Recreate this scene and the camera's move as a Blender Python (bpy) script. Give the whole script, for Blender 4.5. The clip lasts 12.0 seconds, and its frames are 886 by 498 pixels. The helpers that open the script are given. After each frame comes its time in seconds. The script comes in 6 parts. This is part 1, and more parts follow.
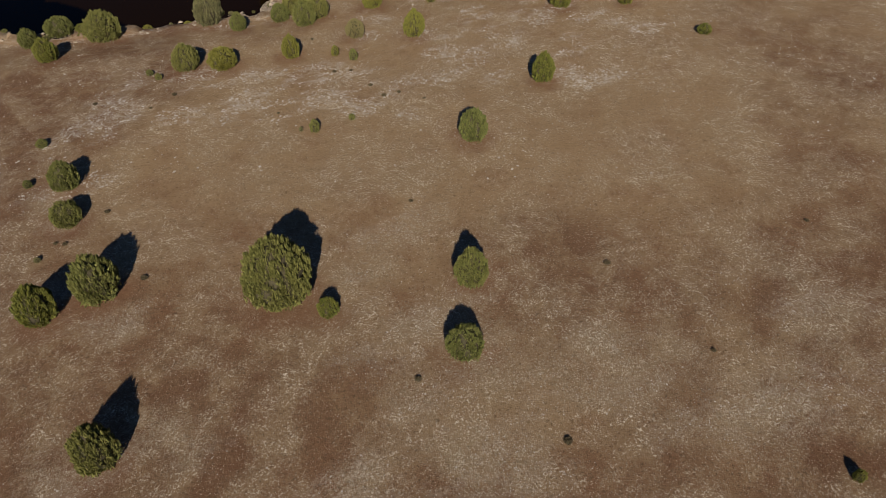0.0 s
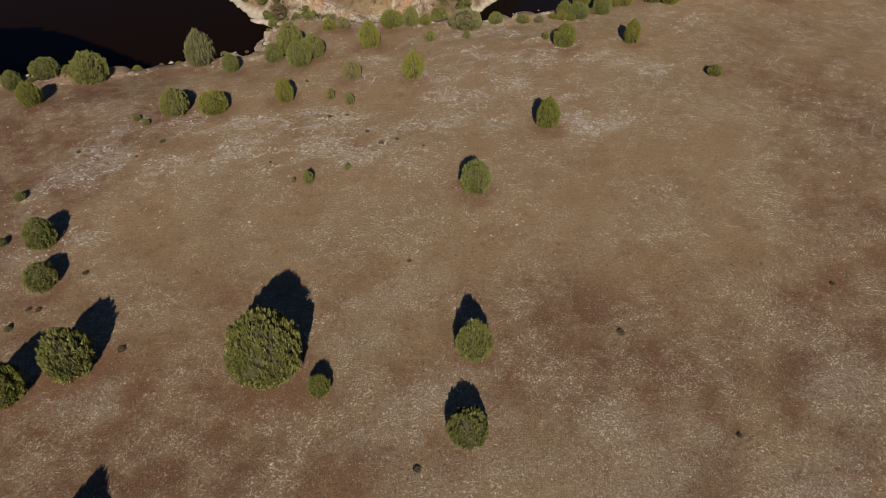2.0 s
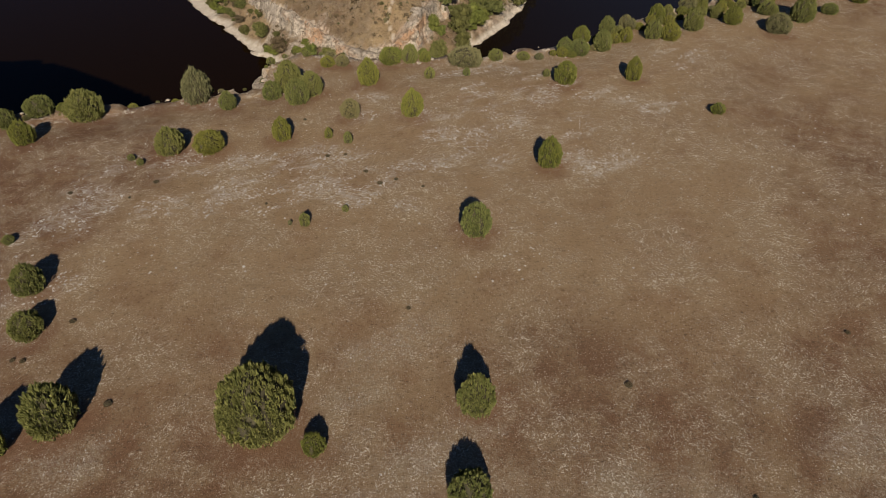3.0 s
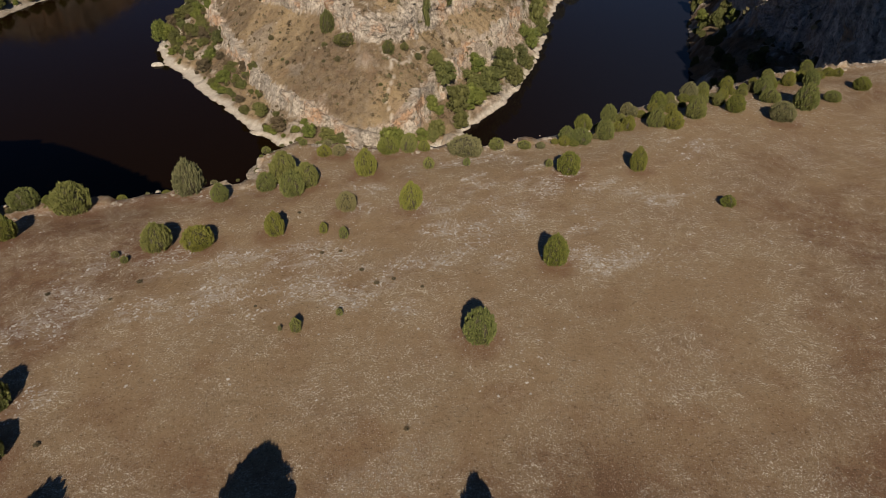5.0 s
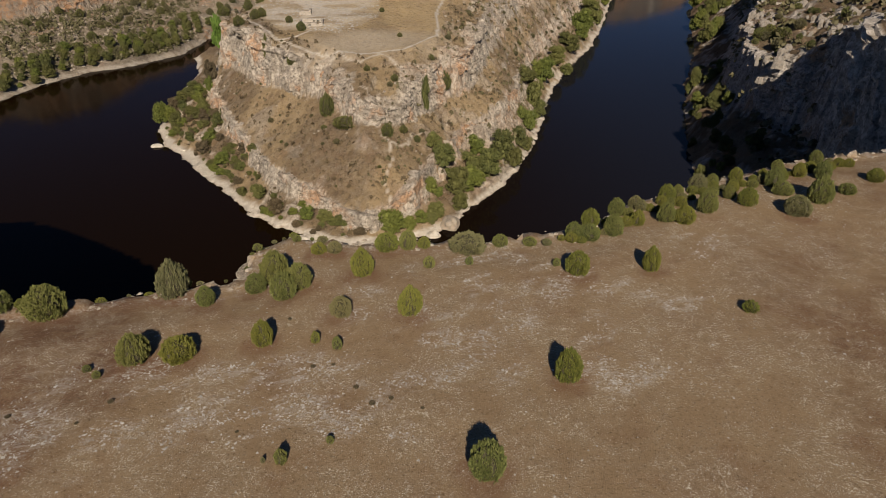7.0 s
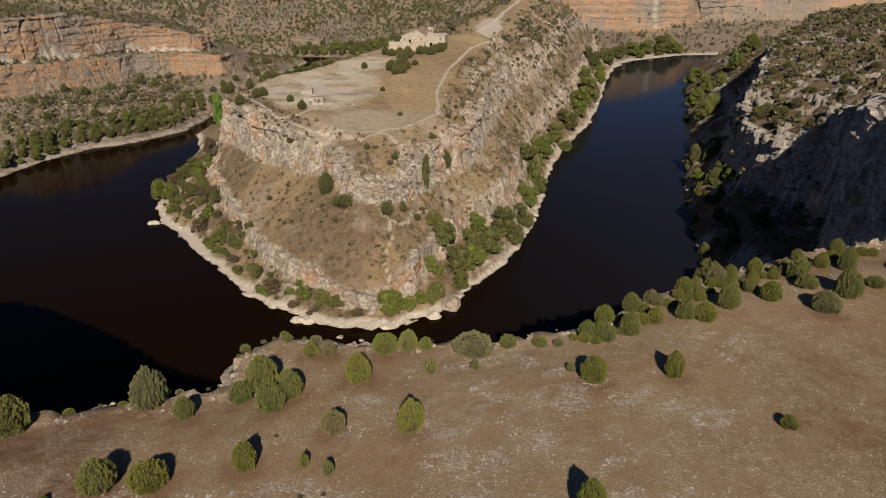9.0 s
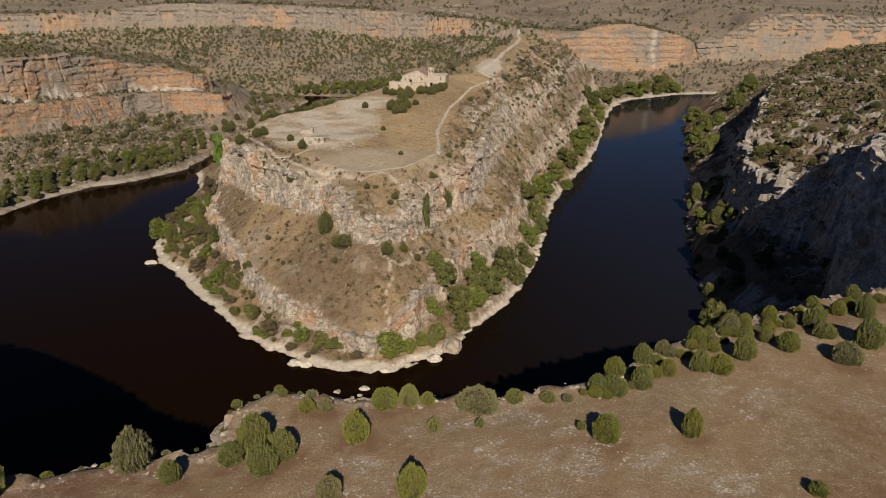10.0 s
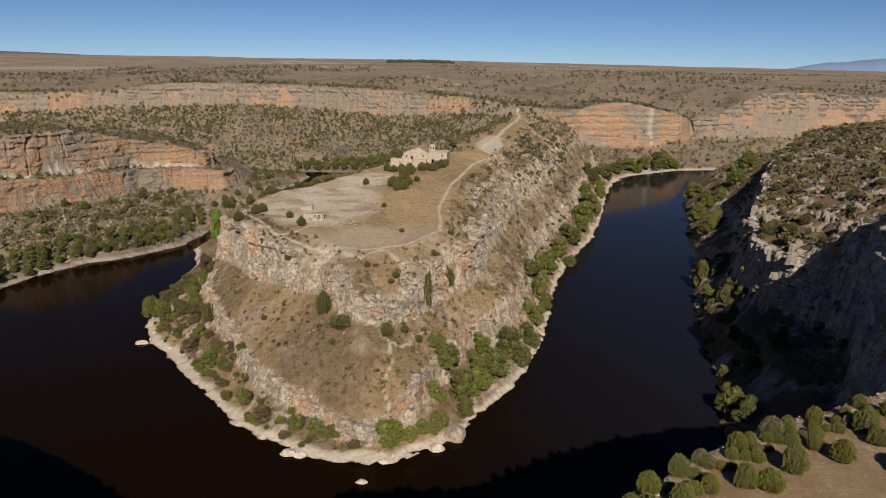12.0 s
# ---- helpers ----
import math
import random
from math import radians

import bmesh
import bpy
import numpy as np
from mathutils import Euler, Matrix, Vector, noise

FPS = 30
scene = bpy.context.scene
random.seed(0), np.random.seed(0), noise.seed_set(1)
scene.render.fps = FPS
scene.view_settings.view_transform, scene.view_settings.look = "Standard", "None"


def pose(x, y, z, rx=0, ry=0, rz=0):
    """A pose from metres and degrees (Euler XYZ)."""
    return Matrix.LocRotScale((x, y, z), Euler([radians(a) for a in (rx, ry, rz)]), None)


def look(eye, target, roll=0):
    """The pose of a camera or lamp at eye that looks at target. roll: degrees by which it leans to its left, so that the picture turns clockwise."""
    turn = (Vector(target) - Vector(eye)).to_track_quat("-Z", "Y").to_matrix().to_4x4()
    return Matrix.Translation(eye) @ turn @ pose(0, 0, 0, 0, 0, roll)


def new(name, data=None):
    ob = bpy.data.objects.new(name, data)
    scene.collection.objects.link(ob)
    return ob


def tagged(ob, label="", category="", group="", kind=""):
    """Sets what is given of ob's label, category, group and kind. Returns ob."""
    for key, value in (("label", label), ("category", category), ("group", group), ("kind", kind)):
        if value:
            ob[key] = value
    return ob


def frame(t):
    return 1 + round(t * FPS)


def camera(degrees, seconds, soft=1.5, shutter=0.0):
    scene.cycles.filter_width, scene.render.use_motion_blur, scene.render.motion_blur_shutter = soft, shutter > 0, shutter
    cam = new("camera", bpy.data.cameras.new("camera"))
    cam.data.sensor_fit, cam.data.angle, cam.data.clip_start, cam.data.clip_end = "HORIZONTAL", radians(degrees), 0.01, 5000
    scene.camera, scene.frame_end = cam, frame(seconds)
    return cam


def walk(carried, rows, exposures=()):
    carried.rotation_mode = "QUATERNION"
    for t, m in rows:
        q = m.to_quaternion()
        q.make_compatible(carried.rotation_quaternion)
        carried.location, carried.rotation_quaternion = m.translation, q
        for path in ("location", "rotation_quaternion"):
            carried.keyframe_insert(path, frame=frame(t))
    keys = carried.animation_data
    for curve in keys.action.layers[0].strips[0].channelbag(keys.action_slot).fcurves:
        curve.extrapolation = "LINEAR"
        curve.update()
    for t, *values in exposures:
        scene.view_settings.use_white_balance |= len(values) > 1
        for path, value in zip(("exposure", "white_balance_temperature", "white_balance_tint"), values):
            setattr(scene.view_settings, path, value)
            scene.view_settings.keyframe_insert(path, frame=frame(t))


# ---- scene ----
cam = camera(64.74, 12.0, soft=0.9)
PATH = [
    (0, (-0.218, 2.064, 36.970), (0.522, 16.185, 22.826), 0.97),
    (0.5, (-0.172, 3.128, 36.962), (0.567, 17.296, 22.864), 0.95),
    (1, (-0.139, 4.291, 36.935), (0.601, 18.509, 22.888), 0.94),
    (1.5, (-0.119, 5.439, 36.896), (0.630, 19.769, 22.964), 0.93),
    (2, (-0.108, 6.528, 36.850), (0.656, 21.043, 23.112), 0.92),
    (2.5, (-0.104, 7.558, 36.802), (0.679, 22.317, 23.327), 0.91),
    (3, (-0.105, 8.557, 36.757), (0.701, 23.598, 23.599), 0.90),
    (3.5, (-0.109, 9.560, 36.716), (0.721, 24.903, 23.914), 0.89),
    (4, (-0.117, 10.601, 36.683), (0.740, 26.255, 24.265), 0.88),
    (4.5, (-0.125, 11.706, 36.658), (0.757, 27.672, 24.645), 0.88),
    (5, (-0.135, 12.891, 36.644), (0.772, 29.162, 25.050), 0.87),
    (5.5, (-0.146, 14.159, 36.640), (0.785, 30.727, 25.476), 0.87),
    (6, (-0.158, 15.504, 36.646), (0.795, 32.357, 25.920), 0.86),
    (6.5, (-0.172, 16.911, 36.659), (0.802, 34.037, 26.375), 0.86),
    (7, (-0.188, 18.363, 36.679), (0.803, 35.746, 26.839), 0.86),
    (7.5, (-0.207, 19.844, 36.703), (0.799, 37.471, 27.306), 0.86),
    (8, (-0.232, 21.344, 36.726), (0.787, 39.199, 27.774), 0.85),
    (8.5, (-0.264, 22.858, 36.744), (0.766, 40.932, 28.242), 0.86),
    (9, (-0.305, 24.396, 36.753), (0.733, 42.678, 28.710), 0.86),
    (9.5, (-0.357, 25.973, 36.746), (0.688, 44.456, 29.178), 0.86),
    (10, (-0.424, 27.613, 36.718), (0.626, 46.289, 29.641), 0.86),
    (10.5, (-0.509, 29.337, 36.660), (0.546, 48.198, 30.088), 0.87),
    (11, (-0.616, 31.159, 36.564), (0.444, 50.189, 30.503), 0.87),
    (11.5, (-0.747, 33.065, 36.423), (0.316, 52.247, 30.861), 0.88),
    (12, (-0.908, 34.996, 36.225), (0.161, 54.310, 31.143), 0.88),
]
walk(cam, [(t, look(eye, target, roll)) for t, eye, target, roll in PATH])

# ---- sky, sun, exposure ----
SUN_EL, SUN_AZ = 32.6, 180.0          # height of the sun, and its bearing clockwise from +y
world = bpy.data.worlds.new("world")
scene.world = world
world.use_nodes = True
wn = world.node_tree.nodes
sky = wn.new("ShaderNodeTexSky")
sky.sky_type = "NISHITA"
sky.sun_disc = False
sky.sun_elevation = radians(SUN_EL)
sky.sun_rotation = radians(SUN_AZ)
sky.altitude = 2200
sky.air_density, sky.dust_density, sky.ozone_density = 0.62, 0.0, 6.0
world.node_tree.links.new(sky.outputs[0], wn["Background"].inputs[0])
wn["Background"].inputs[1].default_value = 0.05

sun_data = bpy.data.lights.new("sun", "SUN")
sun_data.energy, sun_data.angle, sun_data.color = 4.75, radians(0.53), (1.0, 0.885, 0.745)
sun = new("sun", sun_data)
to_sun = Vector((math.sin(radians(SUN_AZ)) * math.cos(radians(SUN_EL)), math.cos(radians(SUN_AZ)) * math.cos(radians(SUN_EL)), math.sin(radians(SUN_EL))))
sun.matrix_world = look(to_sun * 500, (0, 0, 0))
scene.view_settings.exposure = 0.29

WATER_Z = -59.4


# ---- noise on arrays ----
def _hash(ix, iy, iz):
    h = (ix * 374761393 + iy * 668265263 + iz * 2147483647) & 0xFFFFFFFF
    h = ((h ^ (h >> 13)) * 1274126177) & 0xFFFFFFFF
    return ((h ^ (h >> 16)) & 0xFFFFFF) / float(0xFFFFFF) * 2 - 1


def vnoise(x, y, z=0.0):
    """Smooth value noise in -1..1 on arrays."""
    x, y = np.asarray(x, float), np.asarray(y, float)
    z = np.broadcast_to(np.asarray(z, float), x.shape)
    fx, fy, fz = np.floor(x), np.floor(y), np.floor(z)
    ix, iy, iz = fx.astype(np.int64), fy.astype(np.int64), fz.astype(np.int64)
    u, v, w = x - fx, y - fy, z - fz
    u, v, w = u * u * (3 - 2 * u), v * v * (3 - 2 * v), w * w * (3 - 2 * w)
    out = 0
    for dz in (0, 1):
        a = _hash(ix, iy, iz + dz) * (1 - u) + _hash(ix + 1, iy, iz + dz) * u
        b = _hash(ix, iy + 1, iz + dz) * (1 - u) + _hash(ix + 1, iy + 1, iz + dz) * u
        out = out + (a * (1 - v) + b * v) * (w if dz else 1 - w)
    return out


def fbm(x, y, z=0.0, octaves=4):
    total, amp, norm = 0, 1.0, 0.0
    for k in range(octaves):
        total = total + amp * vnoise(x * 2**k + 17.3 * k, y * 2**k - 9.1 * k, np.asarray(z) * 2**k + 5.7 * k)
        norm += amp
        amp *= 0.5
    return total / norm


def cells(x, y, seed=0):
    """Two random values of the nearest cell of a jittered lattice, and the distance to its edge."""
    fx, fy = np.floor(x).astype(np.int64), np.floor(y).astype(np.int64)
    best, second = np.full(x.shape, 9.0), np.full(x.shape, 9.0)
    va, vb = np.zeros(x.shape), np.zeros(x.shape)
    for i in (-1, 0, 1):
        for j in (-1, 0, 1):
            cx, cy = fx + i, fy + j
            qx = cx + 0.5 + 0.42 * _hash(cx, cy, cx * 0 + 11 + seed)
            qy = cy + 0.5 + 0.42 * _hash(cx, cy, cx * 0 + 23 + seed)
            d = np.hypot(x - qx, y - qy)
            m = d < best
            second = np.where(m, best, np.minimum(second, d))
            va = np.where(m, _hash(cx, cy, cx * 0 + 37 + seed), va)
            vb = np.where(m, _hash(cx, cy, cx * 0 + 41 + seed), vb)
            best = np.where(m, d, best)
    return va, vb, second - best


def step01(v, a, b):
    t = np.clip((v - a) / (b - a), 0, 1)
    return t * t * (3 - 2 * t)


# ---- contours of the land: open lines of x, y, z ----
def line_near(px, py, line):
    """Distance to an open line, and the line's height at the nearest place."""
    pts = np.array(line, float)
    best, zz = np.full(px.shape, 1e9), np.zeros(px.shape)
    for (ax, ay, az), (bx, by, bz) in zip(pts[:-1], pts[1:]):
        dx, dy = bx - ax, by - ay
        t = np.clip(((px - ax) * dx + (py - ay) * dy) / (dx * dx + dy * dy), 0, 1)
        d = np.hypot(px - ax - t * dx, py - ay - t * dy)
        m = d < best
        best = np.where(m, d, best)
        zz = np.where(m, az + t * (bz - az), zz)
    return best, zz


def inside(px, py, line, closing):
    """Whether points lie within the line closed by the closing points."""
    poly = [(p[0], p[1]) for p in line] + list(closing)
    odd = np.zeros(px.shape, bool)
    for (ax, ay), (bx, by) in zip(poly, poly[1:] + poly[:1]):
        if ay == by:
            continue
        cross = ((ay > py) != (by > py)) & (px < (bx - ax) * (py - ay) / (by - ay) + ax)
        odd ^= cross
    return odd


def nested(px, py, lines, closing, low, blend=False):
    """Height between nested contours, lowest first; outside the first one it is low. blend: within the last one all of it counts, near parts most."""
    z = np.full(px.shape, float(low))
    ins = [inside(px, py, ln, closing) for ln in lines]
    near = [line_near(px, py, ln) for ln in lines]
    last = np.full(px.shape, -1)
    for k in range(len(lines)):
        last = np.where(ins[k], k, last)
    for k in range(len(lines)):
        m = last == k
        d0, z0 = near[k]
        if k + 1 < len(lines):
            d1, z1 = near[k + 1]
            f = d0 / np.maximum(d0 + d1, 1e-6)
            z = np.where(m, z0 + (z1 - z0) * f, z)
        else:
            z = np.where(m, z0, z)
            if blend and m.any():
                total, weight = np.zeros(m.sum()), np.zeros(m.sum())
                for (ax, ay, az), (bx, by, bz) in zip(lines[k][:-1], lines[k][1:]):
                    for f in (0.2, 0.6):
                        w = 1 / (1 + (px[m] - ax - f * (bx - ax)) ** 2 + (py[m] - ay - f * (by - ay)) ** 2) ** 1.3
                        total, weight = total + w * (az + f * (bz - az)), weight + w
                z[m] = total / weight
    d0 = near[0][0]
    z = np.where(last < 0, np.maximum(low, WATER_Z - 0.05 - 0.35 * d0), z)
    return z, last, near


PEN_CLOSE = [(420, 1400), (-300, 1400)]
# headland: waterline, stony bank, foot and top of the lower cliff, foot and top of the upper cliff, flat top, spine
PEN_LINE_A = [(-60, 690, -59.4), (-78, 640, -59.4), (-92, 520, -59.4), (-108, 420, -59.4), (-112, 399, -59.4), (-103, 366, -59.4), (-101, 310, -59.4),
     (-98, 289, -59.4), (-91, 270, -59.4), (-80, 256, -59.4), (-65, 235, -59.4), (-51, 215, -59.4), (-39, 203, -59.4), (-29, 194.5, -59.4),
     (-19, 190, -59.4), (-10, 189, -59.4), (-5, 190, -59.4), (2, 195, -59.4), (7, 197, -59.4), (13, 203, -59.4), (18, 212, -59.4),
     (24, 221, -59.4), (31, 229, -59.4), (39, 246, -59.4), (49, 270, -59.4), (59, 307, -59.4), (68, 338, -59.4)]
PEN_LINE_B = [(-55, 690, -57), (-74, 640, -57), (-88, 520, -57), (-104, 420, -57), (-107, 399, -57), (-99, 366, -57), (-97, 310, -57), (-94, 291, -57.5),
     (-87, 272, -58), (-77, 259, -58), (-62, 239, -57.6), (-48, 219.5, -57), (-37, 207, -57), (-28, 198.5, -57.6), (-18, 193.6, -58),
     (-10, 192.6, -58.2), (-6, 193, -58), (1, 198.6, -57.6), (9, 203, -57), (15, 212, -57.4), (22, 222.5, -57), (28.5, 231, -57.4),
     (36.5, 248, -57.4), (46.5, 271.5, -57), (56, 308, -57), (65, 339, -57)]
PEN_LINE_C = [(52, 690, -50), (24, 600, -50), (0, 520, -50), (-18, 460, -50), (-58, 396, -50), (-80, 374, -50), (-88, 345, -50), (-82, 305, -50), (-74.5, 283, -50),
     (-65.5, 262, -51), (-58.5, 249, -52), (-52, 236, -53), (-44, 221.7, -54), (-35.5, 210.5, -55), (-28, 206, -55.5), (-21, 199.4, -56.5), (-17.7, 197, -57),
     (-12.3, 194.2, -57.4), (-7, 195.2, -57.4), (-2.5, 199.8, -57), (2.6, 201.7, -55.5), (8, 215, -54), (14, 230, -53), (20.4, 244.5, -52), (29, 254, -51),
     (35, 261, -50), (42, 280, -50), (50, 305, -49), (58, 340, -48)]
PEN_LINE_D = [(62, 690, -42), (34, 600, -42), (10, 520, -42), (-8, 455, -42), (-48, 388, -43), (-72, 366, -43.5), (-83, 342, -43), (-77.5, 305, -43), (-72.5, 284.5, -43),
     (-63.5, 263.5, -44.2), (-56.5, 250.5, -46.5), (-50, 237.8, -48.2), (-42, 224, -48.6), (-33, 213, -49.2), (-27, 208.6, -49.5), (-20.4, 201.8, -51.2), (-17.2, 199.4, -52),
     (-12.2, 196.6, -52), (-7.4, 197.6, -51.9), (-4, 202.2, -49.7), (-0.6, 205, -46.5), (5, 217, -46), (11, 232, -45.5), (18, 247.5, -45), (27, 256.5, -44.6),
     (33, 263.5, -42.5), (39.5, 282, -43), (47, 307, -42.5), (55, 342, -42)]
PEN_LINE_E = [(74, 690, -32), (46, 600, -32), (22, 520, -32), (3, 448, -33), (-36, 382, -35), (-62, 358, -36.5), (-77, 338, -37), (-75.5, 310, -37), (-70.2, 294.5, -36),
     (-63.2, 284.8, -35.5), (-54.3, 271.6, -35.5), (-46.6, 261.9, -35), (-40.8, 255.5, -35), (-35.6, 251.8, -35), (-29.5, 247.5, -34.5), (-20.7, 229.8, -35),
     (-13.5, 222.4, -35), (-7, 223.6, -35), (-2, 225, -36), (2.4, 233, -37), (7.2, 241.5, -37.5), (12.4, 252, -37.5), (21.4, 261.5, -37), (28, 282, -35), (36, 306, -33), (46, 345, -31)]
PEN_LINE_F = [(84, 690, -19), (56, 600, -19), (32, 520, -19), (12, 442, -20), (-24, 376, -21), (-50, 352, -24), (-70, 334, -25), (-72.5, 312, -23.5), (-67.5, 296.5, -22),
     (-60.8, 287, -19.9), (-52, 274, -18.8), (-44.8, 264.2, -21), (-39.2, 257.8, -22.7), (-34.6, 254.2, -25.2), (-28, 249.8, -26.8), (-19.2, 232, -25.8),
     (-13, 225, -27.4), (-7, 226.3, -31.5), (-3, 228.5, -31), (0.5, 235.5, -28.2), (5, 243.8, -26.2), (10.5, 254.5, -25), (19, 264.3, -22.6), (25, 283, -21.6), (30, 310, -21), (38, 350, -19.5)]
PEN_LINE_G = [(100, 690, -8), (72, 600, -8), (48, 520, -8), (24, 440, -9.5), (4, 398, -10), (-9.5, 377, -10.6), (-20, 364.5, -12.2), (-32, 351, -13.8), (-40, 338, -15.2), (-53, 331, -16.6), (-61, 325, -17.7), (-61, 312, -19), (-52, 288, -18.6),
     (-41, 272, -19.2), (-30, 262, -20), (-18, 249, -20.5), (-8, 246, -21), (2, 253, -20), (10, 264, -18.5), (14, 285, -17.5), (17, 312, -16.4), (27, 352, -14.5)]
PEN_LINE_H = [(112, 690, 0), (85, 600, -2), (62, 520, -3.5), (38, 445, -5.5), (16, 392, -8.2), (0, 371, -9.8), (-14, 347, -13), (-30, 332, -15.4), (-46, 317, -17), (-42, 300, -17.6), (-24, 288, -17.4), (-14, 292, -16.6), (-12, 275, -18), (-8, 258, -19.5)]
PEN = [PEN_LINE_A, PEN_LINE_B, PEN_LINE_C, PEN_LINE_D, PEN_LINE_E, PEN_LINE_F, PEN_LINE_G, PEN_LINE_H]
# the headland's far slope above the straight reach, added to each contour
PEN_TAIL_WEST = [[(84, 377, -59.4), (108, 426, -59.4), (131, 490, -59.4), (155, 565, -59.4), (176, 620, -59.4), (207, 662, -59.4), (263, 696, -59.4)], [(81, 378, -57), (105, 428, -57), (127, 491, -57), (151, 567, -57), (173, 622, -57)], [(72, 380, -48), (96, 430, -48), (118, 494, -48), (142, 570, -48), (164, 630, -48)], [(68, 381, -41), (92, 432, -40), (113, 496, -40), (137, 573, -40), (160, 634, -40)]]
PEN_TAIL_EAST = [[(60, 384, -30), (84, 436, -28), (104, 500, -27), (128, 577, -27), (152, 640, -26)], [(53, 388, -18), (76, 440, -17), (95, 503, -16), (120, 581, -16), (146, 646, -15)], [(43, 395, -11), (62, 445, -9), (76, 508, -7), (100, 588, -6), (130, 655, -5)], []]
PEN_TAIL = PEN_TAIL_WEST + PEN_TAIL_EAST
PEN = [a + b for a, b in zip(PEN, PEN_TAIL)]
PEN[7] = PEN[7] + [(-4, 262, -19.6), (2, 300, -16.2), (8, 345, -12), (22, 385, -8), (50, 445, -5), (75, 520, -3), (95, 600, -2), (120, 690, 0)]

# plateau under the camera and the massif that goes on from it: foot, ledge, foot of the wall, rim, back
LAND_CLOSE = [(1500, -400), (-900, -400)]
FOOT = [(-600, 60, -59.4), (-300, 105, -59.4), (-200, 130, -59.4), (-111, 136, -59.4), (-92, 126, -59.4), (-73, 114, -59.4), (-58, 102, -59.4), (-20, 102, -59.4), (10, 104, -59.4), (40, 116, -59.4), (62, 140, -59.4), (80, 175, -59.4),
        (87, 204, -59.4), (95, 224, -59.4), (101, 240, -59.4), (108, 269, -59.4), (135, 347, -59.4), (164, 413, -59.4), (197, 511, -59.4),
        (247, 622, -59.4), (310, 702, -59.4), (400, 735, -59.4), (900, 760, -59.4)]
TALUS = [(-600, 54, -50), (-300, 98, -50), (-200, 123, -50), (-111, 128, -50), (-92, 118, -50), (-73, 106, -50), (-58, 93, -50), (-20, 95, -50), (10, 97, -50), (43, 109, -50), (66, 126, -50), (84, 150, -50), (92, 178, -49),
         (101, 200, -48), (110, 216, -48), (115, 238, -48), (121, 262, -48), (136, 312, -47), (160, 362, -46), (183, 410, -46), (214, 503, -48), (259, 612, -48), (318, 690, -48), (405, 720, -48), (900, 745, -48)]
WALL_WEST = [(-600, 46, -6), (-300, 90, -6), (-200, 115, -6), (-111, 118, -6), (-92, 108, -6), (-73, 95.5, -6), (-58, 82.8, -6), (-42, 75.8, -5), (-30, 78, -4.5), (-26, 79, -5), (-18.5, 80, -6), (-18, 86, -6), (-14, 90, -5), (-8, 88, -5), (8, 87.5, -5), (19, 90, -5), (27, 96.4, -5), (36, 101.2, -5)]
WALL_EAST = [(50, 107.6, -5), (70, 114, -20), (88, 128, -38), (99, 152, -43), (105, 183, -44), (112, 195, -45), (124, 206, -45), (131, 224, -45), (131, 242, -45), (124, 262, -45), (132, 302, -43), (145, 328, -40), (170, 368, -34), (195, 414, -32), (253, 505, -28), (323, 606, -26), (410, 668, -24), (900, 690, -22)]
WALL = WALL_WEST + WALL_EAST
RIM_WEST = [(-600, 44, 0), (-300, 88, 0), (-200, 113, 0), (-111, 115, 0), (-92, 105, 0), (-73, 92.5, -0.5), (-58, 80, -1.2), (-42, 73.2, -1.3), (-31, 75.2, -1.1), (-27, 76.8, -0.9), (-22, 77, -0.6), (-16.6, 77.6, -0.6), (-17.2, 84, -0.7), (-13.5, 88, -0.6), (-9, 85.6, -0.4), (0, 84.6, -0.2), (10, 84.8, 0), (19, 86.6, 0.2), (26, 92.6, 0.0), (34, 97.4, 0.0)]
RIM_EAST = [(43, 101.4, 0.1), (53, 105.8, 0.2), (70, 110.5, 0.0), (91, 124, -7), (103, 150, 1), (109, 182, 3), (116, 191, 2.2), (129, 201, 1.8), (138, 221, -2), (140, 237, -10), (134, 252, -22), (129, 263, -28), (138, 299, -27), (151, 325, -24), (176, 365, -19), (202, 411, -14), (261, 498, -13), (332, 598, -12), (416, 658, -10), (900, 680, -8)]
RIM = RIM_WEST + RIM_EAST
BACK = [(-600, -60, 6), (-100, -60, 5), (0, -60, 7), (80, -40, 9), (170, 60, 6), (185, 150, 3), (195, 230, 0), (205, 300, -6), (240, 360, -4), (290, 440, -2), (350, 530, -2), (430, 610, -2), (900, 640, 0)]
LAND = [FOOT, TALUS, WALL, RIM, BACK]

# the spur across the western reach: foot, top of the bank, feet and tops of its two cliffs, shelf
SPUR_CLOSE = [(-900, 668), (-900, 100)]
SPUR_LINE_A = [(-420, 120, -59.4), (-220, 250, -59.4), (-176, 325, -59.4), (-169, 348, -59.4), (-156, 369, -59.4), (-135, 385, -59.4), (-120, 405, -59.4), (-112, 470, -59.4), (-100, 560, -59.4), (-88, 615, -59.4), (-84, 646, -59.4), (-130, 668, -59.4), (-700, 668, -59.4)]
SPUR_LINE_B = [(-430, 130, -57), (-226, 256, -57), (-181, 329, -57), (-172, 352, -57), (-158, 373.5, -57), (-137, 389, -57), (-122, 408, -57), (-114, 470, -57), (-103, 560, -57), (-91, 615, -57), (-88, 642, -57), (-132, 661, -57), (-700, 661, -57)]
SPUR_LINE_C = [(-520, 230, -46), (-290, 370, -48), (-226, 425, -48), (-206.7, 449.7, -48), (-196.5, 464, -48), (-176.7, 500, -48), (-152, 514, -48), (-124, 520, -49), (-118, 560, -50), (-124, 610, -50), (-160, 622, -50), (-700, 622, -50)]
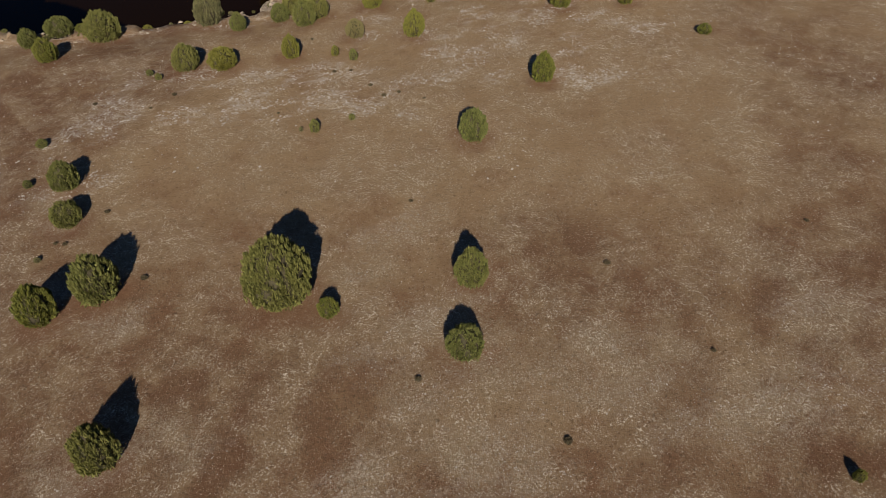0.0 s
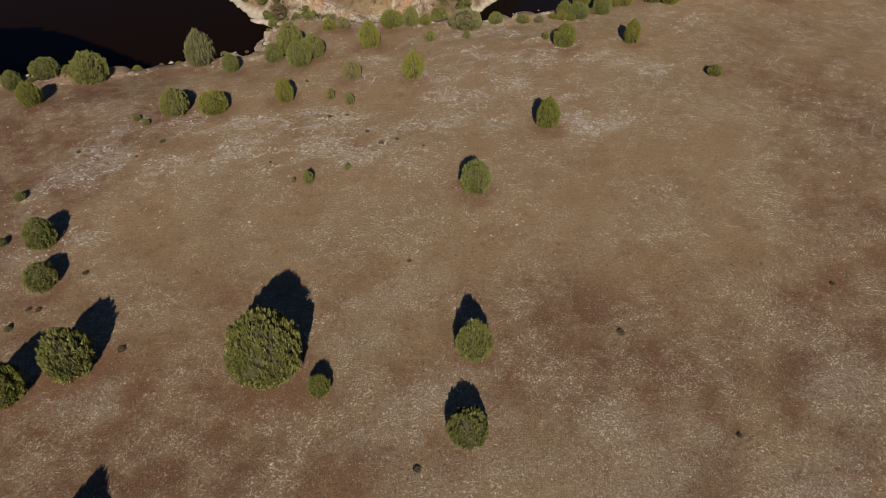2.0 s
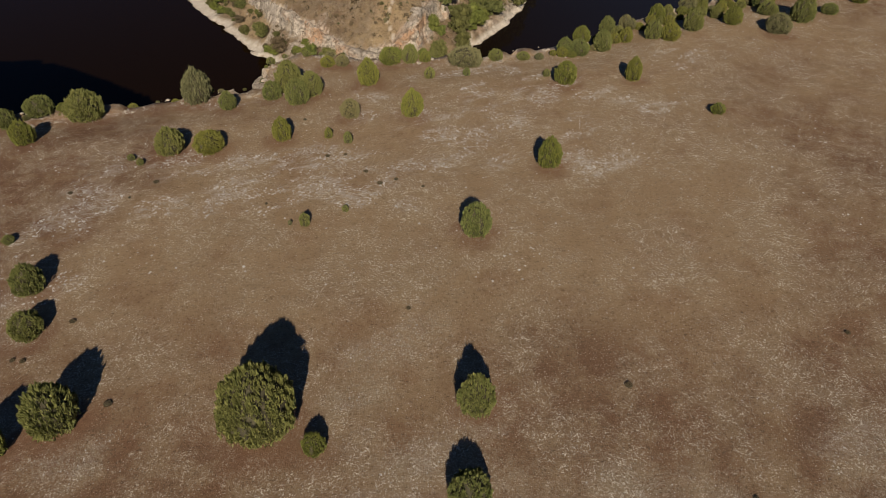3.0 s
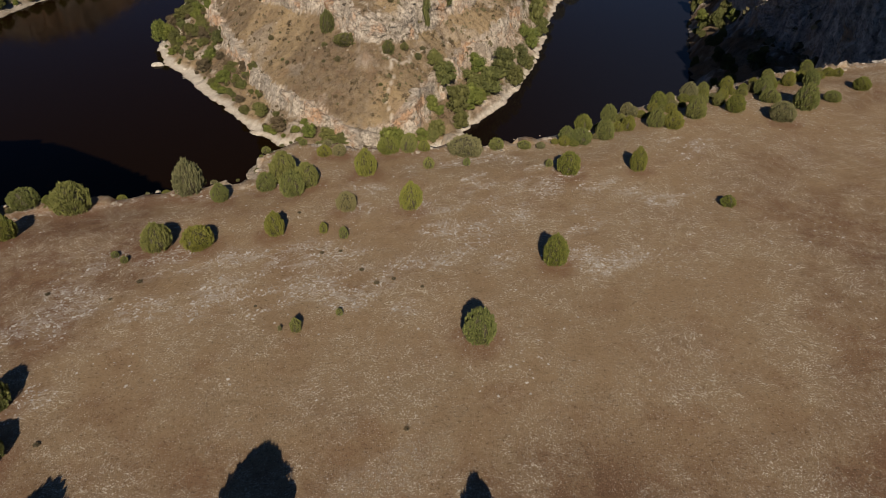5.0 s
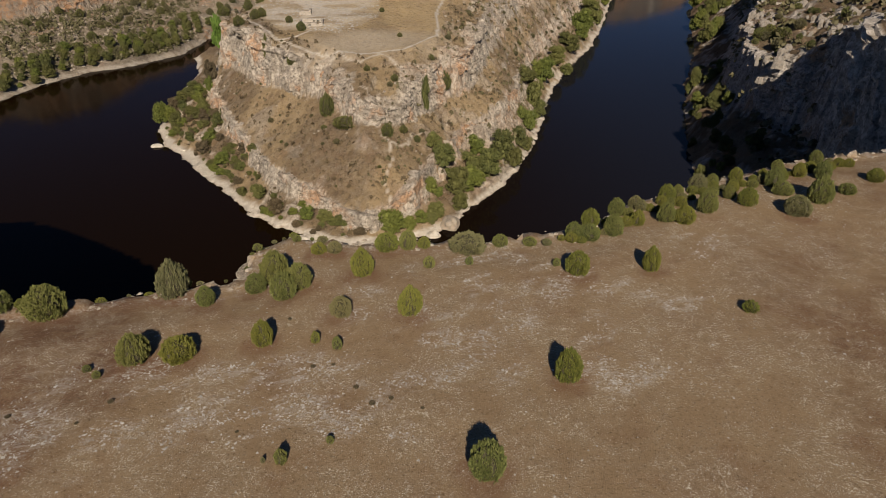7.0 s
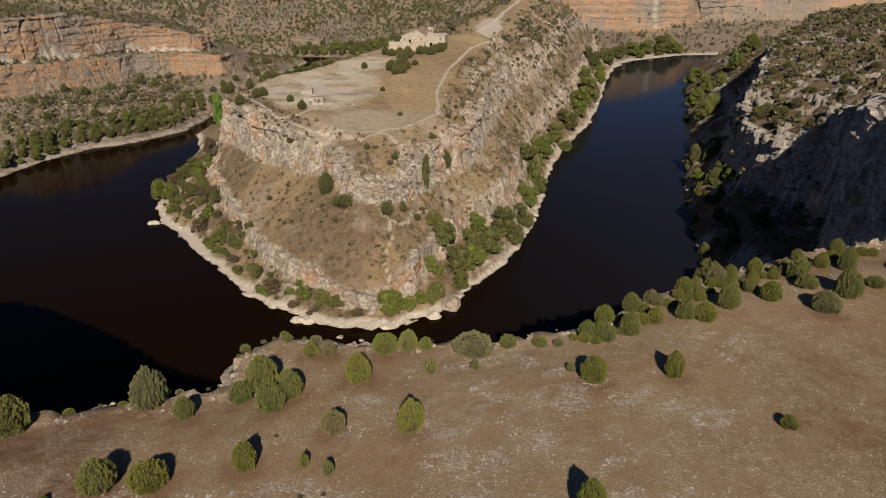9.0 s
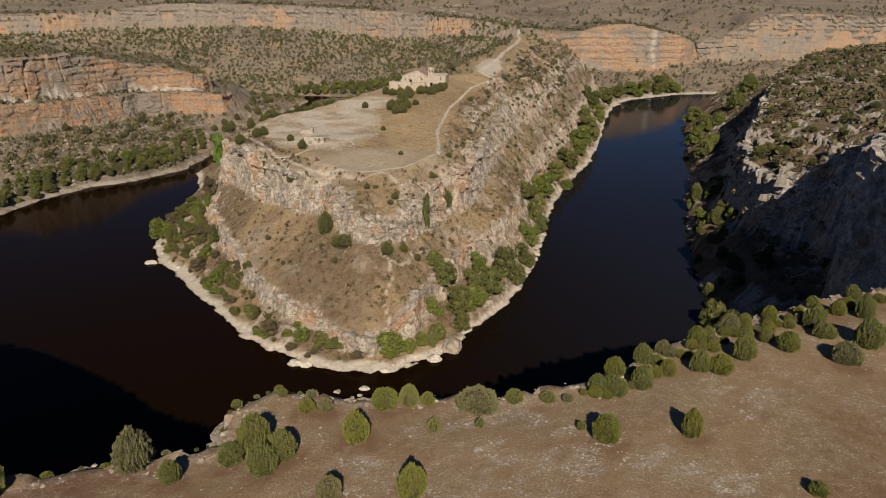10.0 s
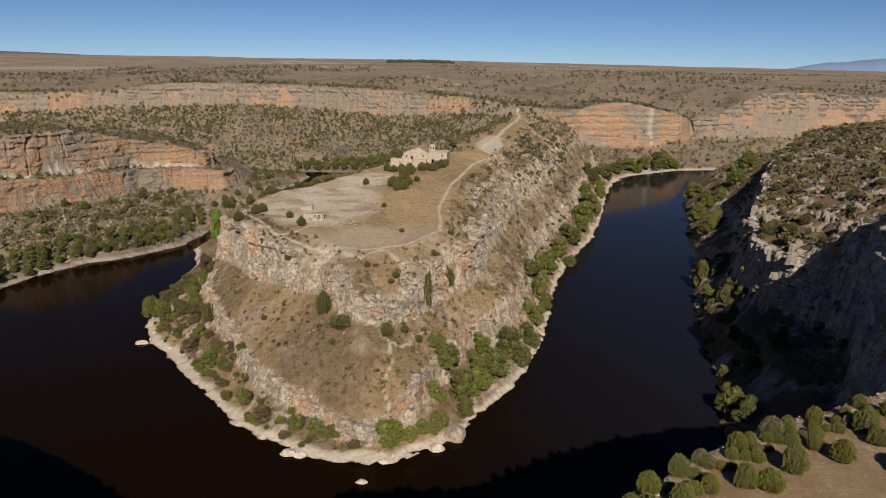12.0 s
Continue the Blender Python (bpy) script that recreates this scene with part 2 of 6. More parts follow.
SPUR_LINE_D = [(-530, 236, -30), (-296, 376, -30), (-229, 430, -29.8), (-209, 454, -31.8), (-198.5, 468, -31.9), (-178, 504, -33.6), (-152.5, 518, -33.7), (-128, 524, -37), (-126, 560, -40), (-132, 600, -40), (-160, 612, -40), (-700, 612, -40)]
SPUR_LINE_E = [(-535, 241, -30), (-301, 381, -30), (-234, 436, -30), (-214, 458.5, -31.6), (-203.5, 473, -31.8), (-182, 508, -33.3), (-157, 523, -33.5), (-140, 530, -36), (-138, 560, -38), (-145, 590, -38), (-170, 600, -38), (-700, 600, -38)]
SPUR_LINE_F = [(-545, 246, -14), (-308, 386, -13), (-239, 444, -12), (-228, 450, -7), (-217, 464, -6), (-206, 479, -6), (-194, 496, -10), (-184.5, 513, -15.6), (-172, 523, -18.2), (-160, 529, -20.5), (-146, 537, -25), (-146, 560, -28), (-155, 580, -28), (-180, 588, -28), (-700, 588, -28)]
SPUR_LINE_G = [(-560, 300, -8), (-318, 440, -8), (-255, 490, -6), (-230, 505, -5), (-212, 520, -7), (-198, 540, -12), (-185, 560, -14), (-190, 568, -15), (-215, 573, -15), (-700, 573, -15)]
SPUR = [SPUR_LINE_A, SPUR_LINE_B, SPUR_LINE_C, SPUR_LINE_D, SPUR_LINE_E, SPUR_LINE_F, SPUR_LINE_G]

# the land beyond: foot, foot and top of its cliffs, plain
FAR_CLOSE = [(6000, 9000), (-6000, 9000)]
FAR_LINE_A = [(-5000, 690, -59.4), (-300, 690, -59.4), (-150, 682, -59.4), (-80, 674, -59.4), (-40, 668, -59.4), (20, 640, -59.4), (120, 620, -59.4), (176, 630, -59.4), (207, 664, -59.4),
     (263, 698, -59.4), (310, 704, -59.4), (420, 745, -59.4), (900, 790, -59.4), (5000, 900, -59.4)]
FAR_LINE_B = [(-5000, 800, -20), (-700, 790, -20), (-418, 800, -18.6), (-366, 800, -16), (-316, 820, -12.7), (-262, 840, -10), (-200, 840, -8), (-137, 830, -10), (-74, 820, -13), (-12, 800, -16.8),
     (27, 790, -15), (70, 760, -12), (110, 730, -14), (150, 755, -30), (184, 778, -43), (206, 780, -46), (232, 785, -47.4), (266, 790, -47.7), (303, 800, -41), (330, 832, -42), (388, 850, -42),
     (422, 850, -40), (491, 850, -41), (553, 850, -38), (1000, 900, -30), (5000, 1100, -20)]
FAR_LINE_C = [(-5000, 810, 2), (-700, 798, 2), (-418, 805, 1.5), (-366, 805, 3.3), (-316, 825, 5), (-262, 845, 12.4), (-200, 845, 13.8), (-137, 835, 13), (-74, 825, 11), (-12, 805, 8.5), (28, 796, 5.5),
     (75, 768, 2), (115, 740, -2), (150, 762, -6), (183, 785, -7.6), (204, 786, -1.5), (231, 791, 0.4), (268, 796, -5.3), (304, 806, -13.5), (330, 840, -21), (382, 858, -9.8), (414, 859, 10),
     (483, 859, 11), (553, 857, 7.5), (1000, 908, 2), (5000, 1110, 2)]
FAR_LINE_D = [(-5000, 1500, 0), (-801, 1500, 3), (-472, 1500, 18), (-248, 1500, 27), (47, 1500, 31), (443, 1500, 26), (804, 1500, 20), (5000, 1500, 15)]
FAR_LINE_E = [(-5000, 4400, 66), (-2000, 4400, 62), (-700, 4400, 64), (200, 4400, 66), (1100, 4400, 58), (2300, 4400, 42), (5000, 4400, 30)]
FAR = [FAR_LINE_A, FAR_LINE_B, FAR_LINE_C, FAR_LINE_D, FAR_LINE_E]


def relief(px, py):
    """Height of the land, the part that it belongs to, and what the ground carries there."""
    px, py = np.asarray(px, float), np.asarray(py, float)
    # ragged edges
    wx = px + 1.3 * fbm(px / 13, py / 13, 3.1) + 0.5 * vnoise(px / 2.6, py / 2.6, 8.0)
    wy = py + 1.3 * fbm(px / 13, py / 13, 9.4) + 0.5 * vnoise(px / 2.6, py / 2.6, 14.0)
    ca, cb, _ = cells(px / 4.5, py / 4.5)
    da, db, _ = cells(px / 1.9 + 50, py / 1.9, 5)
    wx, wy = wx + 0.6 * ca + 0.3 * da, wy + 0.6 * cb + 0.3 * db
    near = step01(py, 110, 130)
    wx, wy = px + (wx - px) * (0.35 + 0.65 * near), py + (wy - py) * (0.35 + 0.65 * near)
    z = np.full(px.shape, -64.0)
    part = np.zeros(px.shape, int)
    band = np.full(px.shape, -1)
    for code, lines, closing, box in ((1, LAND, LAND_CLOSE, (-650, 1200, -100, 790)), (2, SPUR, SPUR_CLOSE, (-900, -78, 90, 690)),
                                      (3, FAR, FAR_CLOSE, (-6000, 6000, 600, 9000)), (4, PEN, PEN_CLOSE, (-130, 290, 170, 720))):
        m = (px > box[0]) & (px < box[1]) & (py > box[2]) & (py < box[3])
        if not m.any():
            continue
        ux, uy = wx[m], wy[m]
        if code == 3:
            ux = ux + 3 * fbm(px[m] / 60, py[m] / 60, 20.0)
            uy = uy + 3 * step01(py[m], 720, 760) * fbm(px[m] / 90, py[m] / 90, 27.0)
        h, k, _ = nested(ux, uy, lines, closing, -64, code == 4)
        if code == 4:
            h = np.where(py[m] > 640, h - (py[m] - 640) * 0.5, h)
        take = h > z[m]
        zz, pp, bb = z.ravel(), part.ravel(), band.ravel()
        flat = np.flatnonzero(m.ravel())[take]
        zz[flat], pp[flat], bb[flat] = h[take], code, k[take]
        z, part, band = zz.reshape(px.shape), pp.reshape(px.shape), bb.reshape(px.shape)
    z0 = z.copy()
    # small relief
    on_land = step01(z, -59.3, -57)
    flat_top = ((part == 1) & (band == 3)).astype(float)
    near_plain = flat_top * (1 - step01(py, 108, 122)) * (1 - step01(np.abs(px), 80, 90))
    plane = 1.56 + 0.0317 * np.clip(px, -60, 60) - 0.0527 * (py - 55)
    d_rim, z_rim = line_near(wx, wy, RIM)
    z = np.where(near_plain > 0.5, plane * step01(d_rim, 0, 8) + z_rim * (1 - step01(d_rim, 0, 8)), z)
    z = z + near_plain * (0.10 * fbm(px / 7, py / 7, 2.0) + 0.03 * vnoise(px / 0.9, py / 0.9, 4.0))
    rough = on_land * (1 - near_plain) * np.where(part == 3, step01(z, -58, -50), 1.0)
    smooth_top = (part == 4) & (band >= 6)
    amp = np.where(smooth_top, 0.25, np.where((part == 4) & (band == 3), 0.45, 1.3))
    shelf = (part == 4) & (band == 5) & (py < 300)
    amp = np.where((part == 4) & (band >= 1) & (band <= 5) & (px > 12), 2.4, np.where(shelf, 0.55, amp))
    amp = np.where((part == 1) & (px > 100), 3.0, amp)
    amp = np.where(py > 1000, 3.0, amp)
    z = z + rough * amp * (fbm(px / 9, py / 9, 1.0, 5) + 0.35 * np.abs(vnoise(px / 2.2, py / 2.2, 6.0)) + 0.12 * vnoise(px / 1.3, py / 1.3, 16.0))
    # bedding: ledges of uneven height on the rock
    bed = 2.1 + 0.5 * vnoise(px / 40, py / 40, 3.0)
    q = (z + 0.8 * vnoise(px / 12, py / 12, 12.0)) / bed
    fr = q - np.floor(q)
    z = z + rough * np.where(smooth_top, 0.03, np.where((part == 4) & (band == 3), 0.1, np.where(shelf, 0.35, 0.7))) * bed * (step01(fr, 0.25, 0.75) - fr) * (1 - step01(py, 900, 1000))
    far = step01(py, 1000, 1900)
    z = z + far * 14 * fbm(px / 700, py / 700, 2.5, 3)
    return z, part, band, near_plain


def ground_z(x, y):
    return float(relief(np.array([x]), np.array([y]))[0][0])


# ---- materials ----
def material(name):
    mat = bpy.data.materials.new(name)
    mat.use_nodes = True
    nt = mat.node_tree
    return mat, nt, nt.nodes["Principled BSDF"]


def node(nt, kind, **inputs):
    n = nt.nodes.new(kind)
    for key, value in inputs.items():
        n.inputs[key].default_value = value
    return n


def noise_fac(nt, coords, scale, detail=4.0, rough=0.55, lo=0.35, hi=0.65):
    n = node(nt, "ShaderNodeTexNoise", Scale=scale, Detail=detail, Roughness=rough)
    nt.links.new(coords, n.inputs["Vector"])
    r = nt.nodes.new("ShaderNodeMapRange")
    r.inputs["From Min"].default_value, r.inputs["From Max"].default_value = lo, hi
    nt.links.new(n.outputs["Fac"], r.inputs["Value"])
    return r.outputs[0]


def mix(nt, fac, a, b, mode="MIX"):
    m = nt.nodes.new("ShaderNodeMix")
    m.data_type, m.blend_type = "RGBA", mode
    for slot, value in ((0, fac), (6, a), (7, b)):
        if isinstance(value, bpy.types.NodeSocket):
            nt.links.new(value, m.inputs[slot])
        elif slot == 0:
            m.inputs[0].default_value = value
        else:
            m.inputs[slot].default_value = (*value, 1)
    return m.outputs[2]


def times(nt, a, b):
    m = nt.nodes.new("ShaderNodeMath")
    m.operation = "MULTIPLY"
    for k, v in enumerate((a, b)):
        if isinstance(v, bpy.types.NodeSocket):
            nt.links.new(v, m.inputs[k])
        else:
            m.inputs[k].default_value = v
    return m.outputs[0]


def bump(nt, bsdf, height, strength, distance):
    b = node(nt, "ShaderNodeBump", Strength=strength, Distance=distance)
    nt.links.new(height, b.inputs["Height"])
    nt.links.new(b.outputs[0], bsdf.inputs["Normal"])


def attr(nt, name):
    a = nt.nodes.new("ShaderNodeAttribute")
    a.attribute_name = name
    return a.outputs["Fac"]


def land_material(name, soil_a, soil_b, soil_c, rock_a, rock_b, warm, fleck, grain, dry=1.0, tone=1.0):
    """Dry soil and grass with stones; grey and orange limestone where the sheet is steep; pale paths and banks."""
    mat, nt, bsdf = material(name)
    pos = nt.nodes.new("ShaderNodeNewGeometry").outputs["Position"]
    soil = mix(nt, noise_fac(nt, pos, 0.07, 5, 0.6, 0.38, 0.62), soil_a, soil_b)
    if grain < 1.0:
        soil = mix(nt, noise_fac(nt, pos, 0.008, 5, 0.65, 0.44, 0.58), soil, soil_c)
        soil = mix(nt, times(nt, noise_fac(nt, pos, 0.02, 6, 0.7, 0.52, 0.62), 0.35), soil, (soil_a[0] * 0.6, soil_a[1] * 0.6, soil_a[2] * 0.55))
    soil = mix(nt, times(nt, noise_fac(nt, pos, 0.45, 6, 0.65, 0.45, 0.7), 0.6), soil, soil_c)
    soil = mix(nt, times(nt, noise_fac(nt, pos, 0.8, 6, 0.75, 0.5, 0.72), 0.4 if fleck >= 1.0 else 0.55), soil, (soil_a[0] * 0.62, soil_a[1] * 0.58, soil_a[2] * 0.55))
    soil = mix(nt, times(nt, noise_fac(nt, pos, 5.5 * grain, 5, 0.75, 0.45, 0.7), 0.40), soil, (soil_a[0] * 0.45, soil_a[1] * 0.42, soil_a[2] * 0.4))
    soil = mix(nt, times(nt, attr(nt, "straw"), 0.72), soil, (soil_c[0] * dry, soil_c[1] * dry, soil_c[2] * dry))
    tuft = times(nt, noise_fac(nt, pos, 0.30, 6, 0.75, 0.40, 0.58), noise_fac(nt, pos, 2.9 * grain, 6, 0.9, 0.50, 0.60))
    soil = mix(nt, times(nt, noise_fac(nt, pos, 0.16, 6, 0.75, 0.5, 0.62), 0.3), soil, (soil_a[0] * 1.05, soil_a[1] * 0.85, soil_a[2] * 0.8))
    if fleck >= 1.0:
        # close-grazed pasture: grey-green mats full of tiny stones and stalks, bare red earth between
        mats = noise_fac(nt, pos, 0.22, 7, 0.72, 0.44, 0.58)
        soil = mix(nt, times(nt, mats, 0.34), soil, (0.28, 0.212, 0.13))
        soil = mix(nt, times(nt, noise_fac(nt, pos, 7.0, 3, 0.7, 0.50, 0.66), 0.30), soil, (0.34, 0.25, 0.155))
        soil = mix(nt, times(nt, noise_fac(nt, pos, 5.0, 4, 0.85, 0.55, 0.61), 0.6), soil, (0.075, 0.048, 0.026))
        soil = mix(nt, times(nt, times(nt, mats, noise_fac(nt, pos, 1.3, 4, 0.7, 0.39, 0.58)), noise_fac(nt, pos, 7.5, 3, 0.85, 0.545, 0.595)), soil, (0.70, 0.63, 0.51))
        soil = mix(nt, times(nt, times(nt, noise_fac(nt, pos, 9.0, 2, 0.85, 0.62, 0.655), noise_fac(nt, pos, 0.5, 4, 0.75, 0.38, 0.58)), 0.8), soil, (0.62, 0.54, 0.43))
        soil = mix(nt, times(nt, attr(nt, "bare"), 0.55), soil, (0.165, 0.082, 0.048))
        forb = attr(nt, "forb")
        soil = mix(nt, times(nt, times(nt, forb, noise_fac(nt, pos, 3.0, 5, 0.8, 0.42, 0.58)), 0.35), soil, (0.27, 0.23, 0.155))
        soil = mix(nt, times(nt, times(nt, forb, noise_fac(nt, pos, 8.0, 3, 0.85, 0.54, 0.60)), 0.5), soil, (0.62, 0.55, 0.44))
        # bedrock showing through in worn plates, split by cracks
        lie = node(nt, "ShaderNodeMapping", Rotation=(0, 0, -0.6), Scale=(0.55, 1.1, 1.0))
        nt.links.new(pos, lie.inputs["Vector"])
        plates = times(nt, noise_fac(nt, lie.outputs[0], 1.5, 7, 0.78, 0.485, 0.555), attr(nt, "stony"))
        plates = times(nt, plates, noise_fac(nt, pos, 4.5, 4, 0.8, 0.40, 0.50))
        soil = mix(nt, times(nt, plates, 0.5), soil, (0.44, 0.395, 0.345))
    else:
        soil = mix(nt, times(nt, tuft, fleck), soil, (0.47, 0.405, 0.32))
        soil = mix(nt, times(nt, noise_fac(nt, pos, 0.8 * grain, 7, 0.85, 0.53, 0.58), 0.55), soil, (soil_a[0] * 0.42, soil_a[1] * 0.45, soil_a[2] * 0.45))
    # rock, bedded level
    beds = node(nt, "ShaderNodeMapping", Scale=(0.06, 0.06, 1.0))
    nt.links.new(pos, beds.inputs["Vector"])
    fine = min(grain, 1.3)
    runs = node(nt, "ShaderNodeMapping", Scale=(1.0, 1.0, 0.14))
    nt.links.new(pos, runs.inputs["Vector"])
    near_rock = grain >= 1
    rock = mix(nt, noise_fac(nt, pos, 0.3, 7, 0.7, 0.40, 0.60), rock_a, rock_b)
    rock = mix(nt, times(nt, noise_fac(nt, pos, 0.05 if near_rock else 0.02, 6, 0.6, 0.46 if near_rock else 0.42, 0.53), attr(nt, "warm")), rock, warm)
    rock = mix(nt, times(nt, noise_fac(nt, beds.outputs[0], 0.55, 5, 0.65, 0.50, 0.62), 0.25 if near_rock else 0.45), rock, (rock_b[0] * 0.55, rock_b[1] * 0.52, rock_b[2] * 0.5))
    # bleached faces, grey lichen, dark water runs and pits
    rock = mix(nt, times(nt, noise_fac(nt, pos, 0.22 if near_rock else 0.3, 8, 0.78, 0.485, 0.54), 0.8), rock, (rock_a[0] * 1.42, rock_a[1] * 1.39, rock_a[2] * 1.36))
    rock = mix(nt, times(nt, noise_fac(nt, pos, 0.55 if near_rock else 0.3, 8, 0.80, 0.51, 0.57), 0.55 if near_rock else 0.35), rock, (rock_b[0] * 0.69, rock_b[1] * 0.68, rock_b[2] * 0.66))
    rock = mix(nt, times(nt, noise_fac(nt, runs.outputs[0], 0.5, 6, 0.7, 0.54, 0.66), 0.2), rock, (rock_b[0] * 0.5, rock_b[1] * 0.5, rock_b[2] * 0.5))
    rock = mix(nt, times(nt, noise_fac(nt, pos, 1.2 * fine, 7, 0.82, 0.53, 0.58), 0.7 if near_rock else 0.3), rock, (rock_b[0] * 0.30, rock_b[1] * 0.29, rock_b[2] * 0.27))
    colour = mix(nt, attr(nt, "rock"), soil, rock)
    pale = mix(nt, noise_fac(nt, pos, 0.9, 5, 0.65), (0.70, 0.635, 0.54), (0.52, 0.445, 0.355))
    colour = mix(nt, attr(nt, "pale"), colour, pale)
    colour = mix(nt, 1.0, colour, (tone, tone, tone), "MULTIPLY")
    nt.links.new(colour, bsdf.inputs["Base Color"])
    bsdf.inputs["Roughness"].default_value = 0.95
    bsdf.inputs["Specular IOR Level"].default_value = 0.1
    h = mix(nt, 0.5, noise_fac(nt, pos, 0.7 * grain, 8, 0.78, 0.2, 0.8), noise_fac(nt, pos, 6.0 * grain, 5, 0.75, 0.2, 0.8))
    bump(nt, bsdf, h, 0.8, 0.55 / grain**2)
    return mat


M_NEAR = land_material("dry_pasture", (0.146, 0.079, 0.045), (0.19, 0.11, 0.062), (0.32, 0.225, 0.127), (0.38, 0.33, 0.27), (0.27, 0.225, 0.175), (0.38, 0.25, 0.15), 1.0, 2.2, tone=0.945)
M_HEAD = land_material("headland_rock", (0.185, 0.130, 0.080), (0.22, 0.16, 0.099), (0.275, 0.20, 0.105), (0.44, 0.39, 0.325), (0.32, 0.27, 0.215), (0.53, 0.33, 0.20), 0.6, 1.0, 2.15, 0.88)
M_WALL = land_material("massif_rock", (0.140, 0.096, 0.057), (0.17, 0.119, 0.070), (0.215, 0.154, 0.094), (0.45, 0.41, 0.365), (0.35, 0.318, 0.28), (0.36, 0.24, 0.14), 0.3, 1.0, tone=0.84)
M_FAR = land_material("far_land", (0.20, 0.163, 0.124), (0.25, 0.208, 0.160), (0.36, 0.29, 0.205), (0.31, 0.268, 0.22), (0.235, 0.19, 0.148), (0.50, 0.295, 0.165), 0.4, 0.6, tone=0.91)

M_WATER, nt, bsdf = material("river_water")
bsdf.inputs["Roughness"].default_value = 0.06
bsdf.inputs["IOR"].default_value = 1.09
pos = nt.nodes.new("ShaderNodeNewGeometry").outputs["Position"]
# bluer in the eastern reach: sky reflection put into the base colour
reach = node(nt, "ShaderNodeSeparateXYZ")
nt.links.new(pos, reach.inputs[0])
sky_tint = nt.nodes.new("ShaderNodeMapRange")
sky_tint.interpolation_type = "SMOOTHSTEP"
sky_tint.inputs["From Min"].default_value, sky_tint.inputs["From Max"].default_value = -10, 120
nt.links.new(reach.outputs["X"], sky_tint.inputs["Value"])
nt.links.new(mix(nt, sky_tint.outputs[0], (0.0072, 0.0035, 0.0011), (0.0098, 0.0104, 0.0150)), bsdf.inputs["Base Color"])
bump(nt, bsdf, noise_fac(nt, pos, 0.9, 4, 0.6, 0.0, 1.0), 0.12, 0.12)


def foliage(name, dark, light):
    mat, nt, bsdf = material(name)
    geo = nt.nodes.new("ShaderNodeNewGeometry")
    obj = nt.nodes.new("ShaderNodeObjectInfo")
    c = mix(nt, geo.outputs["Random Per Island"], dark, light)
    c = mix(nt, times(nt, obj.outputs["Random"], 0.35), c, (light[0] * 1.25, light[1] * 1.05, light[2] * 0.9))
    nt.links.new(c, bsdf.inputs["Base Color"])
    bsdf.inputs["Roughness"].default_value = 0.65
    bsdf.inputs["Specular IOR Level"].default_value = 0.25
    return mat


M_JUN = [foliage("juniper_green", (0.064, 0.080, 0.022), (0.182, 0.190, 0.060)),
         foliage("juniper_olive", (0.070, 0.083, 0.016), (0.192, 0.194, 0.044)),
         foliage("juniper_grey", (0.085, 0.085, 0.038), (0.20, 0.19, 0.09))]
M_CEDAR = foliage("gorge_juniper", (0.036, 0.044, 0.014), (0.110, 0.112, 0.036))
M_IVY = foliage("ivy_leaves", (0.060, 0.105, 0.018), (0.15, 0.235, 0.045))
M_RIVER = foliage("riverside_leaves", (0.048, 0.064, 0.013), (0.145, 0.165, 0.038))
M_SCRUB = foliage("scrub", (0.046, 0.045, 0.021), (0.125, 0.115, 0.058))
M_TWIGS = foliage("dry_scrub", (0.055, 0.042, 0.025), (0.12, 0.095, 0.055))
M_WILLOW = foliage("willow_leaves", (0.052, 0.062, 0.018), (0.135, 0.14, 0.044))


def stone_material(name, a, b, warm):
    """Weathered limestone."""
    mat, nt, bsdf = material(name)
    geo = nt.nodes.new("ShaderNodeNewGeometry")
    c = mix(nt, geo.outputs["Random Per Island"], a, b)
    c = mix(nt, times(nt, noise_fac(nt, geo.outputs["Position"], 0.8, 5), 0.6), c, warm)
    c = mix(nt, times(nt, noise_fac(nt, geo.outputs["Position"], 6.0, 5, 0.7, 0.5, 0.75), 0.5), c, (a[0] * 0.5, a[1] * 0.48, a[2] * 0.45))
    c = mix(nt, times(nt, noise_fac(nt, geo.outputs["Position"], 1.1, 7, 0.8, 0.52, 0.58), 0.6), c, (a[0] * 0.45, a[1] * 0.45, a[2] * 0.42))
    nt.links.new(c, bsdf.inputs["Base Color"])
    bsdf.inputs["Roughness"].default_value = 0.9
    bump(nt, bsdf, noise_fac(nt, geo.outputs["Position"], 4.0, 6, 0.7, 0.2, 0.8), 0.6, 0.15)
    return mat


M_STONE = stone_material("limestone", (0.28, 0.24, 0.19), (0.44, 0.385, 0.32), (0.32, 0.24, 0.16))
M_RUBBLE = stone_material("pale_rubble", (0.43, 0.40, 0.36), (0.58, 0.55, 0.50), (0.42, 0.37, 0.31))
M_PALE = stone_material("bleached_limestone", (0.50, 0.46, 0.39), (0.66, 0.61, 0.53), (0.48, 0.40, 0.30))
M_WALL_ROCK = stone_material("jointed_limestone", (0.19, 0.172, 0.148), (0.27, 0.245, 0.212), (0.24, 0.19, 0.14))
M_CRAG = stone_material("crag_limestone", (0.24, 0.21, 0.175), (0.36, 0.32, 0.27), (0.34, 0.255, 0.18))
M_MASON = stone_material("old_masonry", (0.40, 0.34, 0.27), (0.46, 0.395, 0.31), (0.35, 0.28, 0.21))
M_RUIN = stone_material("bleached_masonry", (0.34, 0.30, 0.25), (0.42, 0.375, 0.31), (0.29, 0.24, 0.19))
M_TILE = stone_material("roof_tiles", (0.30, 0.185, 0.135), (0.36, 0.235, 0.18), (0.33, 0.25, 0.20))
M_PAVING = stone_material("roof_paving", (0.44, 0.38, 0.31), (0.50, 0.44, 0.36), (0.40, 0.33, 0.26))
